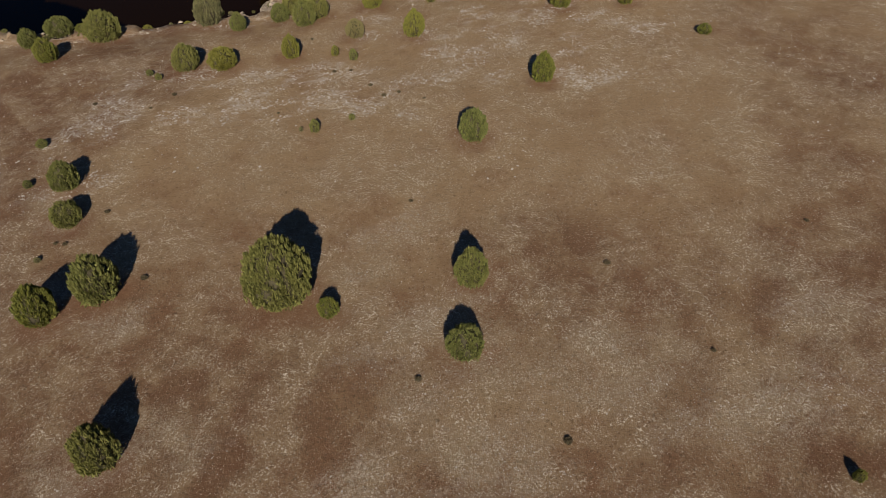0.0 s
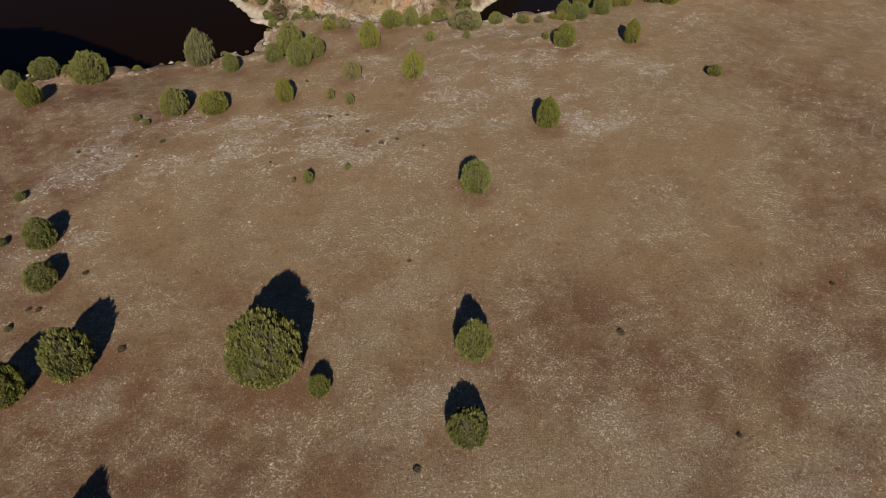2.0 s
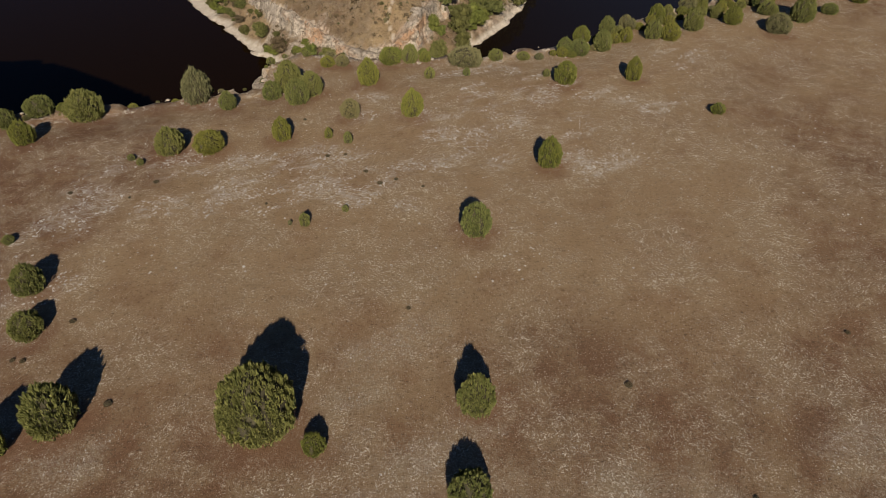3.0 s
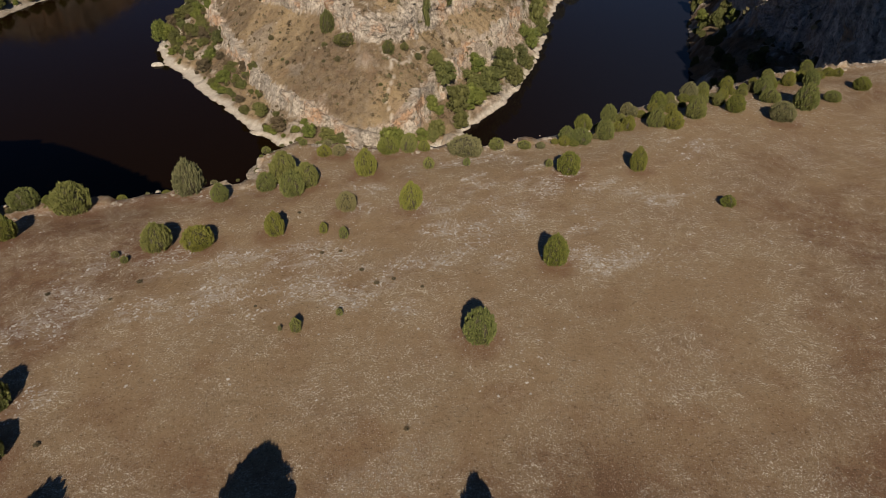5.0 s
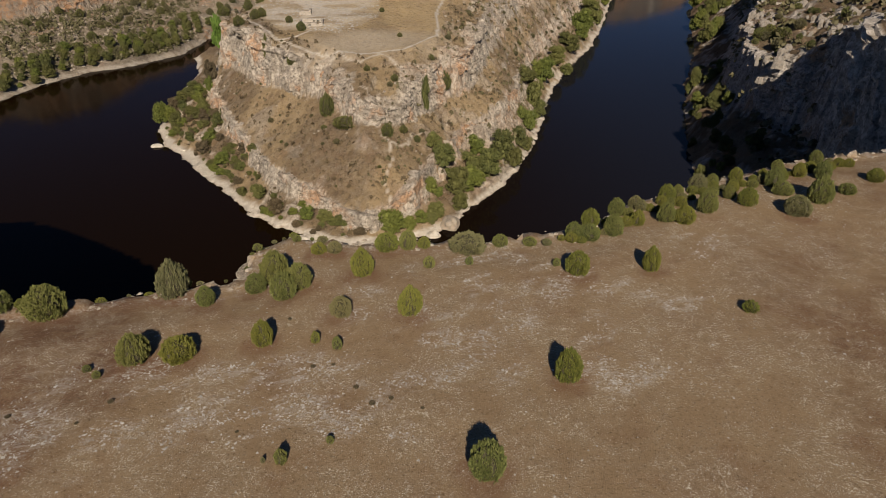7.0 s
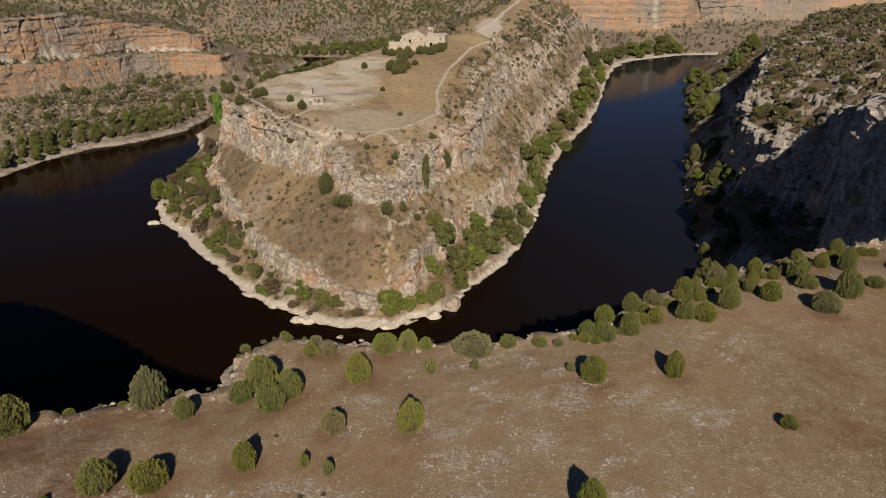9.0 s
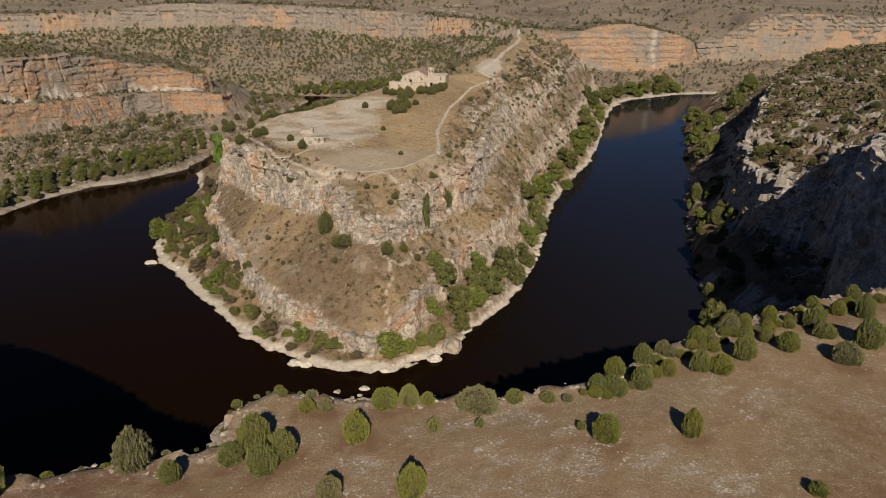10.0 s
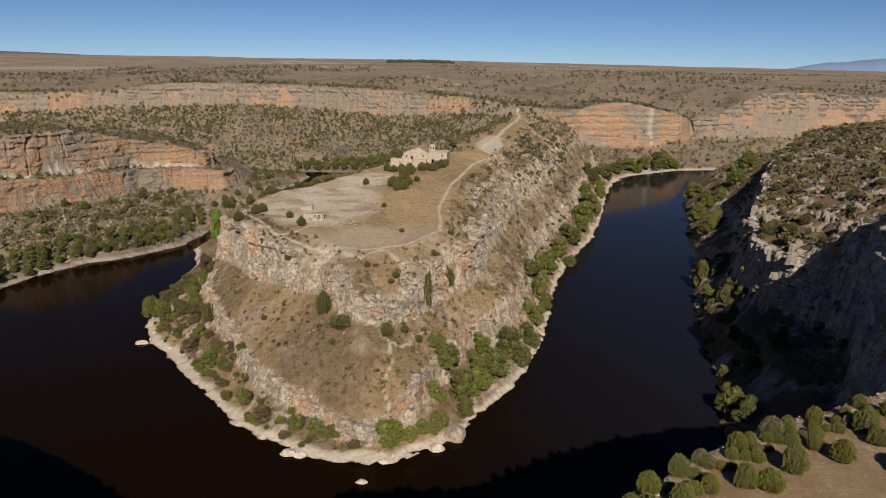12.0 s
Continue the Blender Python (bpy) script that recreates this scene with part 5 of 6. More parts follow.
SHORE_EAST_FAR = [
    (119.5, 493.2, 4.8, 12.9), (144.1, 563.9, 6.3, 16.1), (143.4, 544.0, 5.4, 12.3), (168.0, 616.9, 7.4, 14.0), (190.3, 658.9, 6.9, 13.1),
    (208.9, 676.3, 7.7, 13.5), (227.9, 692.8, 7.9, 15.0), (245.1, 702.4, 9.8, 18.6), (255.9, 701.0, 7.5, 14.3),
]
TIP = [
    (-4.9, 194.6, 4.4, 7.2), (-0.1, 196.9, 3.1, 6.1), (3.9, 199.7, 2.8, 5.9), (-13.8, 194.4, 3.3, 2.3), (-29.4, 201.5, 3.0, 5.7),
    (-24.1, 201.1, 3.5, 5.1), (-20.0, 198.5, 2.0, 4.4), (-39.7, 207.2, 3.6, 6.5), (-46.1, 215.6, 3.4, 6.5), (-52.2, 221.2, 2.3, 4.3),
    (-33.7, 204.4, 1.9, 3.1), (-27.3, 196.4, 1.6, 2.1),
]
SHORE_WEST = [
    (-97.3, 290.4, 4.0, 11.2), (-88.6, 281.7, 2.9, 7.3), (-92.2, 304.9, 3.6, 5.5), (-96.8, 305.7, 3.0, 6.1), (-91.1, 315.6, 3.0, 6.2),
    (-82.4, 281.0, 2.9, 6.4), (-82.6, 294.0, 2.6, 6.6), (-75.6, 273.2, 2.4, 5.3), (-69.3, 267.7, 2.7, 6.0), (-70.9, 261.2, 2.5, 4.7),
    (-80.1, 266.8, 2.1, 4.1), (-72.7, 256.1, 3.1, 5.0), (-63.4, 242.6, 2.9, 5.1), (-57.1, 237.1, 2.2, 4.3), (-66.6, 243.8, 2.5, 4.1),
    (-77.8, 299.1, 3.0, 11.1), (-61.0, 248.5, 1.8, 3.3), (-51.2, 238.0, 2.0, 3.9),
]
CLIFF = [
    (6.1, 240.3, 1.4, 11.9), (12.6, 255.0, 2.5, 5.7), (-25.5, 234.9, 2.3, 6.7), (-19.0, 225.2, 3.7, 2.9), (-6.1, 220.0, 1.8, 3.7),
    (-49.1, 267.2, 1.2, 9.6), (-38.8, 257.4, 1.5, 3.3), (-37.4, 276.5, 1.6, 3.1), (-57.2, 296.5, 2.0, 3.4), (-61.8, 288.2, 2.0, 3.3),
    (-116.8, 491.1, 3.5, 5.2), (-1.2, 223.7, 1.2, 2.2), (3.0, 224.4, 1.2, 1.9), (-12.5, 239.2, 1.0, 1.7), (-3.8, 237.3, 1.2, 2.0),
    (8.5, 255.2, 0.9, 1.8),
]
HERMITAGE = [
    (-2.6, 350.0, 2.0, 4.6), (-1.0, 342.0, 2.2, 5.0), (0.6, 333.0, 2.0, 4.4), (-3.6, 337.0, 1.9, 4.0), (13.5, 360.5, 2.4, 4.6),
    (9.2, 360.0, 2.0, 4.2), (18.2, 369.0, 2.2, 4.6), (-9.4, 359.0, 2.2, 4.2), (-4.5, 324.5, 2.2, 4.6), (2.4, 355.0, 1.8, 3.6),
]
HERMITAGE += [
    (-18.0, 336.3, 1.8, 3.5), (-6.4, 357.0, 2.4, 4.0), (-2.7, 359.1, 2.1, 4.0), (6.7, 358.4, 2.6, 4.8), (11.6, 356.8, 2.9, 4.7),
    (15.9, 363.5, 2.9, 4.8), (-6.2, 331.2, 3.1, 5.5), (-1.6, 324.4, 2.2, 4.9), (0.9, 349.6, 2.6, 6.8), (4.0, 338.5, 1.7, 2.8),
    (-9.1, 299.1, 1.2, 2.1), (-2.2, 267.6, 1.1, 1.8), (-43.1, 287.2, 1.7, 3.0), (-55.2, 298.8, 2.2, 4.2), (-64.5, 320.3, 2.0, 5.5),
    (-64.1, 297.7, 1.9, 3.2),
]
EAST_SHORE = [
    (213.8, 541.6, 7.2, 11.8), (195.5, 478.1, 7.0, 13.9), (182.9, 458.5, 6.1, 12.2), (168.7, 410.3, 5.4, 12.0), (176.9, 419.2, 5.0, 10.2),
    (202.0, 473.0, 5.7, 10.4), (225.5, 500.9, 6.7, 12.4), (261.2, 559.5, 7.6, 13.9), (130.3, 325.8, 3.3, 10.2), (133.9, 317.8, 2.6, 6.0),
    (122.7, 286.8, 3.1, 7.2), (115.0, 264.9, 2.2, 5.0), (118.3, 289.1, 1.7, 3.6), (106.9, 261.5, 1.7, 3.3), (100.1, 235.3, 2.2, 4.2),
    (90.9, 210.4, 4.3, 8.6), (90.9, 201.4, 3.8, 7.0), (92.0, 189.3, 1.7, 3.7),
]

LEAFY = (900, 0.10, 12)
IVY = (560, 0.13, 9)
SHADES = [M_RIVER, M_WILLOW, M_CEDAR]
for n, (rows, words, group) in enumerate(((SHORE_EAST, "leafy green tree on the headland's river bank", "trees on the headland shore"), (SHORE_EAST_FAR, "bright green tree by the far river bend", "trees on the headland shore"),
                                          (TIP, "round green bush on the headland's stony tip", "trees on the headland shore"), (SHORE_WEST, "dark green tree on the headland's western slope", "trees on the headland shore"))):
    for k, (x, y, r, h) in enumerate(rows):
        mat = SHADES[0] if n == 2 and k < 5 else SHADES[(k * 7 + n) % 3] if n != 3 else SHADES[2 if k % 3 else 0]
        q = (0.88, 0.9, 1.0 if k < 1 else 0.75, 0.85)[n]
        if n >= 2 and k % 4 == 3:
            mat = M_TWIGS
        tree("riverside_tree", x, y, r * q * 0.92, h * q, mat, LEAFY, 11 * n + k, words, "tree", group)
        if n != 2:
            w = 2.4 * k
            tree("riverside_tree", x + 0.95 * r * math.cos(w), y + 0.95 * r * math.sin(w), r * 0.55, h * 0.6, SHADES[(k + n) % 3], LEAFY, 11 * n + k + 2, words, "tree", group)
for k, (x, y, r, h) in enumerate(CLIFF):
    climbing = h > 3.5 * r
    tree("ivy_bush" if climbing else "cliff_bush", x, y, r, h, M_CEDAR, IVY if climbing else FARTHER, k,
         "narrow green climber against a limestone cliff" if climbing else "dark green bush on the headland's ledges", "bush", "bushes on the headland")
tree("ivy_bush", -77.2, 316.0, 2.6, 16.0, M_IVY, IVY, 2, "tall bright green ivy climbing a pale limestone cliff", "bush", "bushes on the headland", z=-36.5)
for k, (x, y, r, h) in enumerate(HERMITAGE):
    tree("juniper_tree", x, y, 0.82 * r, 0.78 * h, M_CEDAR, FARTHER, k + 2, "dark green juniper beside the stone hermitage" if k < 20 else "dark green juniper on the trodden headland top", "tree", "junipers on the headland top")
for k, (x, y, r, h) in enumerate(EAST_SHORE):
    for j, (dx, dy, q, up) in enumerate(((0, 0, 0.62, 1.0), (0.5, 0.45, 0.5, 0.8), (-0.3, 0.6, 0.48, 0.7), (0.35, -0.5, 0.42, 0.6))):
        tree("riverside_tree", x + dx * r, y + dy * r, q * r, up * h, SHADES[(k + j) % 2] if k < 8 else M_WILLOW, LEAFY, k + 5 + j, "tall green tree at the foot of the canyon wall", "tree", "trees under the canyon wall")


def scatter(count, box, seed, keep, room=1.5):
    """Random places in the box (x0, x1, y0, y1) where keep(part, band, z, slope, x, y) holds, at least room apart."""
    r = np.random.default_rng(seed)
    x, y = r.uniform(box[0], box[1], count), r.uniform(box[2], box[3], count)
    z, part, band, _ = relief(x, y)
    slope = np.hypot(relief(x + 0.8, y)[0] - z, relief(x, y + 0.8)[0] - z) / 0.8
    ok = keep(part, band, z, slope, x, y) & (z > WATER_Z + 0.6)
    out, seen = [], {}
    for k in np.flatnonzero(ok):
        cell = (int(x[k] // room), int(y[k] // room))
        if cell not in seen:
            seen[cell] = 1
            out.append((x[k], y[k], z[k]))
    return np.array(out)


pts = scatter(2400, (-90, 150, 196, 560), 3, lambda p, b, z, s, x, y: (p == 4) & (b >= 1) & (b <= 5) & (s < 2.2) & (fbm(x / 18, y / 18, 4.0) > -0.35), 3.4)
for k, (x, y, z) in enumerate(pts[:300]):
    r = 0.35 + 0.75 * ((k * 0.618) % 1) ** 2 + (0.5 if y > 330 else 0)
    tree("headland_shrub", x, y, r, r * (1.1 + 0.6 * ((k * 0.37) % 1)), M_SCRUB if k % 3 else M_CEDAR, SMALL, k, "small dark shrub on the headland's rocky slope", "shrub", "shrubs on the headland", z=z - 0.1)
pts = scatter(4200, (112, 330, 185, 560), 5, lambda p, b, z, s, x, y: (p == 1) & (b >= 2) & (z > -32), 3.4)
for k, (x, y, z) in enumerate(pts[:300]):
    r = 1.1 + 1.6 * ((k * 0.618) % 1) ** 1.3
    tree("massif_shrub", x, y, r, r * (1.2 + 0.6 * ((k * 0.37) % 1)), (M_CEDAR, M_CEDAR, M_SCRUB, M_WILLOW)[k % 4], FARTHER, k + 1, "dark green juniper on the canyon wall's rocky top", "shrub", "junipers on the canyon wall", z=z - 0.15)
pts = scatter(700, (96, 160, 225, 350), 31, lambda p, b, z, s, x, y: (p == 1) & (z < -46), 4.5)
for k, (x, y, z) in enumerate(pts[:34]):
    r = 1.1 + 1.5 * ((k * 0.618) % 1)
    tree("riverside_tree", x, y, r, r * (1.5 + 1.2 * ((k * 0.37) % 1)), (M_CEDAR, M_WILLOW, M_RIVER)[k % 3], LEAFY, k, "leafy bush in the shade of the canyon wall", "tree", "trees under the canyon wall", z=z - 0.2)
pts = scatter(2600, (-100, 20, 188, 330), 33, lambda p, b, z, s, x, y: (p == 4) & (b <= 1) & (z > -58.3) & (fbm(x / 11, y / 11, 6.0) > -0.3) & ((x < -8) | (y > 215)), 2.6)
for k, (x, y, z) in enumerate(pts[:150]):
    r = 0.6 + 1.5 * ((k * 0.618) % 1) ** 1.5
    tree("riverside_bush", x, y, r, r * (1.1 + 0.9 * ((k * 0.37) % 1)), (M_CEDAR, M_RIVER, M_TWIGS, M_WILLOW, M_WILLOW)[k % 5], SMALL if r < 1.1 else LEAFY, k, "leafy bush on the headland's lower bank", "bush", "bushes on the headland shore", z=z - 0.15)
for k in range(96):
    x, y = -100 + 1.6 * k + 2 * math.sin(5.1 * k), 677 + 12 * ((k * 0.618) % 1) - 0.09 * k
    r = 1.7 + 1.7 * ((k * 0.37) % 1)
    tree("bank_tree", x, y, r, r * (2.0 + 1.3 * ((k * 0.53) % 1)), (M_RIVER, M_CEDAR, M_CEDAR)[k % 3], LEAFY, k, "dark green leafy tree on the river bank behind the headland", "tree", "trees on the far bank")
flank = np.array([(-63, 329), (-54, 336), (-42, 343), (-35, 354), (-23, 369), (-12, 382)], float)
for k in range(26):
    w = 5 * (k + 0.5) / 26
    x, y = flank[int(w)] * (1 - w % 1) + flank[int(w) + 1] * (w % 1)
    r = 1.1 + 1.1 * ((k * 0.618) % 1)
    tree("flank_bush", x - 1.5 * ((k * 0.37) % 1), y, r, r * (1.5 + 0.6 * ((k * 0.53) % 1)), (M_CEDAR, M_RIVER, M_CEDAR)[k % 3], LEAFY, k, "dark green bush below the edge of the headland top", "bush", "bushes on the headland")
pts = scatter(1500, (-290, -95, 330, 640), 41, lambda p, b, z, s, x, y: (p == 2) & (b == 1) & (z > -57), 5.0)
for k, (x, y, z) in enumerate(pts[:150]):
    r = 1.1 + 1.5 * ((k * 0.618) % 1) ** 1.3
    tree("spur_juniper", x, y, r, r * (1.4 + 0.9 * ((k * 0.37) % 1)), M_CEDAR if k % 3 else M_SCRUB, FARTHER, k, "dark green juniper on the spur's stony slope", "tree", "junipers on the spur", z=z - 0.2)
bank_line = np.array([(-186, 318), (-176, 340), (-166, 362), (-150, 384), (-132, 400), (-124, 416), (-117, 470)], float)
for k in range(150):
    s = (k * 0.618) % 1 * (len(bank_line) - 1)
    p = bank_line[int(s)] * (1 - s % 1) + bank_line[min(int(s) + 1, len(bank_line) - 1)] * (s % 1)
    off = -2 + 27 * ((k * 0.37) % 1) ** 1.2
    x, y = p[0] - off * 0.75, p[1] + off * 0.65
    r = 1.2 + 1.6 * ((k * 0.71) % 1) ** 1.4
    tree("bank_tree", x, y, r, r * (1.6 + 0.9 * ((k * 0.53) % 1)), (M_RIVER, M_CEDAR, M_WILLOW, M_CEDAR, M_CEDAR)[k % 5], LEAFY, k, "green leafy tree on the pale western river bank", "tree", "trees on the western bank")


def tuft_field(name, places, radius, quads, mat, seed, label, category):
    """Many far shrubs as one mesh of small leaf faces, heaped in little domes."""
    r = np.random.default_rng(seed)
    n = len(places)
    size = radius[0] + (radius[1] - radius[0]) * r.uniform(0, 1, n) ** 1.6
    tall = size * r.uniform(1.1, 2.3, n)
    a, h = r.uniform(0, 6.283, (n, quads)), r.uniform(0.05, 1, (n, quads))
    g = np.sin(np.pi * h**0.62) ** 0.6 * 0.8
    c = np.stack([g * np.cos(a) * size[:, None], g * np.sin(a) * size[:, None], h * tall[:, None] * 0.9], -1) + places[:, None, :]
    nrm = np.stack([np.cos(a), np.sin(a), 0.3 + 0.9 * h], -1) + r.normal(0, 0.35, (n, quads, 3))
    nrm /= np.linalg.norm(nrm, axis=-1, keepdims=True)
    t1 = np.cross(nrm, r.normal(0, 1, (n, quads, 3)))
    t1 /= np.linalg.norm(t1, axis=-1, keepdims=True)
    t2 = np.cross(nrm, t1)
    w = (size * 1.75 / math.sqrt(quads))[:, None, None] * r.uniform(0.7, 1.3, (n, quads, 1))
    v = np.stack([c + t1 * w, c + t2 * w * 0.8, c - t1 * w * 0.9, c - t2 * w], 2).reshape(-1, 3)
    f = np.arange(len(v)).reshape(-1, 4)
    me = bpy.data.meshes.new(name)
    me.from_pydata(v.tolist(), [], f.tolist())
    me.materials.append(mat)
    return tagged(new(name, me), label, category, kind="stuff")


clump = lambda x, y, s, q: fbm(x / s, y / s, q) > -0.15  # noqa: E731
tuft_field("spur_scrub", scatter(14000, (-300, -80, 300, 670), 8, lambda p, b, z, s, x, y: (p == 2) & (b >= 1) & ((b != 2) & (b != 4)) & clump(x, y, 25, 3.0), 2.2), (0.4, 1.8), 18, M_SCRUB, 1, "grey green scrub on the spur's stony slope", "scrub")
tuft_field("far_scrub", scatter(42000, (-520, 150, 640, 1000), 9, lambda p, b, z, s, x, y: (p == 3) & (b <= 1) & (z > -58) & (fbm(x / 20, y / 20, 2.0) > -0.4), 3.2), (0.45, 1.8), 18, M_SCRUB, 2, "dense dark scrub on the slope under far cliffs", "scrub")
tuft_field("far_junipers", scatter(5200, (-520, 150, 650, 830), 43, lambda p, b, z, s, x, y: (p == 3) & (b <= 1) & (z > -57) & (fbm(x / 35, y / 35, 8.0) > -0.15), 4.5), (1.2, 2.5), 26, M_CEDAR, 21, "dark junipers on the slope under far cliffs", "trees")
tuft_field("bend_scrub", scatter(3500, (140, 700, 640, 1000), 10, lambda p, b, z, s, x, y: (p == 3) & (b <= 1), 4.0), (0.9, 2.4), 14, M_SCRUB, 3, "grey scrub and rubble under the orange cliffs", "scrub")
tuft_field("plain_scrub", scatter(9000, (-900, 1300, 740, 1900), 11, lambda p, b, z, s, x, y: (p == 3) & (b >= 2) & (fbm(x / 120, y / 120, 6.0) > -0.05 + 0.25 * step01(y, 1000, 1900)), 5.0), (1.0, 2.8), 10, M_SCRUB, 4, "scattered junipers on the dry plateau beyond", "scrub")
tuft_field("headland_scrub", scatter(14000, (-95, 150, 194, 640), 12, lambda p, b, z, s, x, y: (p == 4) & (b >= 1) & (b <= 5) & (s < 2.0), 1.2), (0.25, 0.85), 8, M_TWIGS, 5, "low brown and green scrub on the headland", "scrub")
tuft_field("slope_shrubs", scatter(5000, (-20, 150, 205, 520), 18, lambda p, b, z, s, x, y: (p == 4) & (b >= 1) & (b <= 5) & (s < 2.6) & (x > 0.35 * (y - 230) - 5), 2.2), (0.35, 1.1), 12, M_SCRUB, 11, "small dark shrubs dotted over the headland's eastern slope", "scrub")
tuft_field("neck_scrub", scatter(2600, (-60, 190, 400, 720), 13, lambda p, b, z, s, x, y: (p == 4) & (b >= 4) & (near_line(x, y, WAYS[2][0], 5.0) < 0.1) & clump(x, y, 30, 9.0), 3.0), (0.8, 2.2), 18, M_SCRUB, 6, "dark junipers along the ridge beside the track", "scrub")

tuft_field("massif_scrub", scatter(6500, (108, 420, 190, 640), 16, lambda p, b, z, s, x, y: (p == 1) & (b >= 1) & (z < 2) & (z > -50) & (fbm(x / 22, y / 22, 12.0) > -0.3), 2.2), (0.5, 2.1), 11, M_SCRUB, 9, "dark scrub covering the canyon wall's top", "scrub")
tuft_field("far_rim_scrub", scatter(26000, (-720, 330, 660, 1100), 17, lambda p, b, z, s, x, y: (p == 3) & (b >= 2) & (line_near(x, y, FAR[2])[0] < 26) & (fbm(x / 40, y / 40, 21.0) > -0.1), 3.0), (0.8, 2.5), 14, M_SCRUB, 10, "dark junipers along the far cliff's edge", "scrub")
tuft_field("far_wood", scatter(900, (-60, 150, 2280, 2360), 14, lambda p, b, z, s, x, y: p == 3, 5.0), (3.0, 5.0), 10, M_SCRUB, 7, "dark strip of woodland on the far plain", "woodland")
tuft_field("track_scrub", scatter(1600, (-70, 130, 430, 800), 15, lambda p, b, z, s, x, y: (p >= 3) & (z > -30) & (x < 20 + 0.22 * (y - 400)) & (near_line(x, y, WAYS[2][0], 6.0) < 0.1) & clump(x, y, 22, 5.0), 3.2), (0.8, 2.1), 18, M_SCRUB, 8, "dark junipers on the slope beside the track", "scrub")

# ---- loose stones ----
def stone_field(name, places, size, mat, seed, label, flat=0.5):
    """Angular stones as one mesh, each half sunk in the ground."""
    r = np.random.default_rng(seed)
    n = len(places)
    s = size[0] + (size[1] - size[0]) * r.uniform(0, 1, n) ** 2.5
    a = r.uniform(0, 6.283, n)
    ring = []
    for k in range(5):
        t = a + 1.2566 * k + r.uniform(-0.35, 0.35, n)
        q = s * r.uniform(0.7, 1.2, n)
        ring.append(places + np.stack([q * np.cos(t), q * np.sin(t), -0.15 * s], -1))
    top = []
    for k in range(3):
        t = a + 2.0944 * k + r.uniform(-0.5, 0.5, n)
        q = s * r.uniform(0.5, 0.85, n)
        top.append(places + np.stack([q * np.cos(t), q * np.sin(t), s * flat * r.uniform(0.6, 1.1, n)], -1))
    v = np.stack(ring + top, 1).reshape(-1, 3)
    tri = [(0, 1, 5), (1, 6, 5), (1, 2, 6), (2, 3, 6), (3, 7, 6), (3, 4, 7), (4, 0, 7), (0, 5, 7), (5, 6, 7)]
    f = (np.arange(n)[:, None, None] * 8 + np.array(tri)[None]).reshape(-1, 3)
    me = bpy.data.meshes.new(name)
    me.from_pydata(v.tolist(), [], f.tolist())
    me.materials.append(mat)
    return tagged(new(name, me), label, "stones", kind="stuff")


def stony(x, y):
    d = 0.36 * step01(fbm(x / 6, y / 6, 15.0, 5), -0.05, 0.35) * (0.45 + 0.55 * step01(x - 0.5 * (y - 30), -15, 15)) + 0.045
    d = np.maximum(d, patchy(x, y))
    d_rim, _ = line_near(x, y, RIM)
    return np.maximum(d, 0.6 * (1 - step01(d_rim, 0.5, 5)))


def strewn(count, seed, power):
    r = np.random.default_rng(seed)
    x, y = r.uniform(-48, 75, count), r.uniform(8, 112, count)
    z, part, band, plain = relief(x, y)
    ok = (plain > 0.5) & (r.uniform(0, 1, count) < stony(x, y) ** power)
    return np.stack([x, y, z], -1)[ok]


def pebble_field(name, places, size, mat, seed, label):
    """Tiny stones, four faces each."""
    r = np.random.default_rng(seed)
    n = len(places)
    s = size[0] + (size[1] - size[0]) * r.uniform(0, 1, n) ** 2
    a = r.uniform(0, 6.283, n)
    v = [places + np.stack([s * r.uniform(0.7, 1.3, n) * np.cos(a + 1.57 * k), s * r.uniform(0.6, 1.2, n) * np.sin(a + 1.57 * k), 0 * s - 0.01], -1) for k in range(4)]
    v.append(places + np.stack([0.3 * s * r.normal(0, 1, n), 0.3 * s * r.normal(0, 1, n), s * r.uniform(0.4, 0.9, n)], -1))
    v = np.stack(v, 1).reshape(-1, 3)
    f = (np.arange(n)[:, None, None] * 5 + np.array([(0, 1, 4), (1, 2, 4), (2, 3, 4), (3, 0, 4)])[None]).reshape(-1, 3)
    me = bpy.data.meshes.new(name)
    me.from_pydata(v.tolist(), [], f.tolist())
    me.materials.append(mat)
    return tagged(new(name, me), label, "stones", kind="stuff")


pebble_field("pebbles", strewn(230000, 21, 1.15), (0.013, 0.048), M_RUBBLE, 1, "small pale pebbles and dry tufts strewn over pasture")
stone_field("rubble", strewn(80000, 22, 2.2), (0.022, 0.075), M_RUBBLE, 2, "pale flat limestone rubble on the pasture", 0.18)
def patch_stones(count, seed):
    r = np.random.default_rng(seed)
    x, y = r.uniform(-48, 60, count), r.uniform(44, 108, count)
    z, part, band, plain = relief(x, y)
    d = np.maximum(0.015 + 0.06 * step01(fbm(x / 7, y / 7, 44.0, 4), 0.1, 0.4), 0.9 * patchy(x, y) ** 2.2)
    ok = (plain > 0.5) & (r.uniform(0, 1, count) < d)
    return np.stack([x, y, z], -1)[ok]


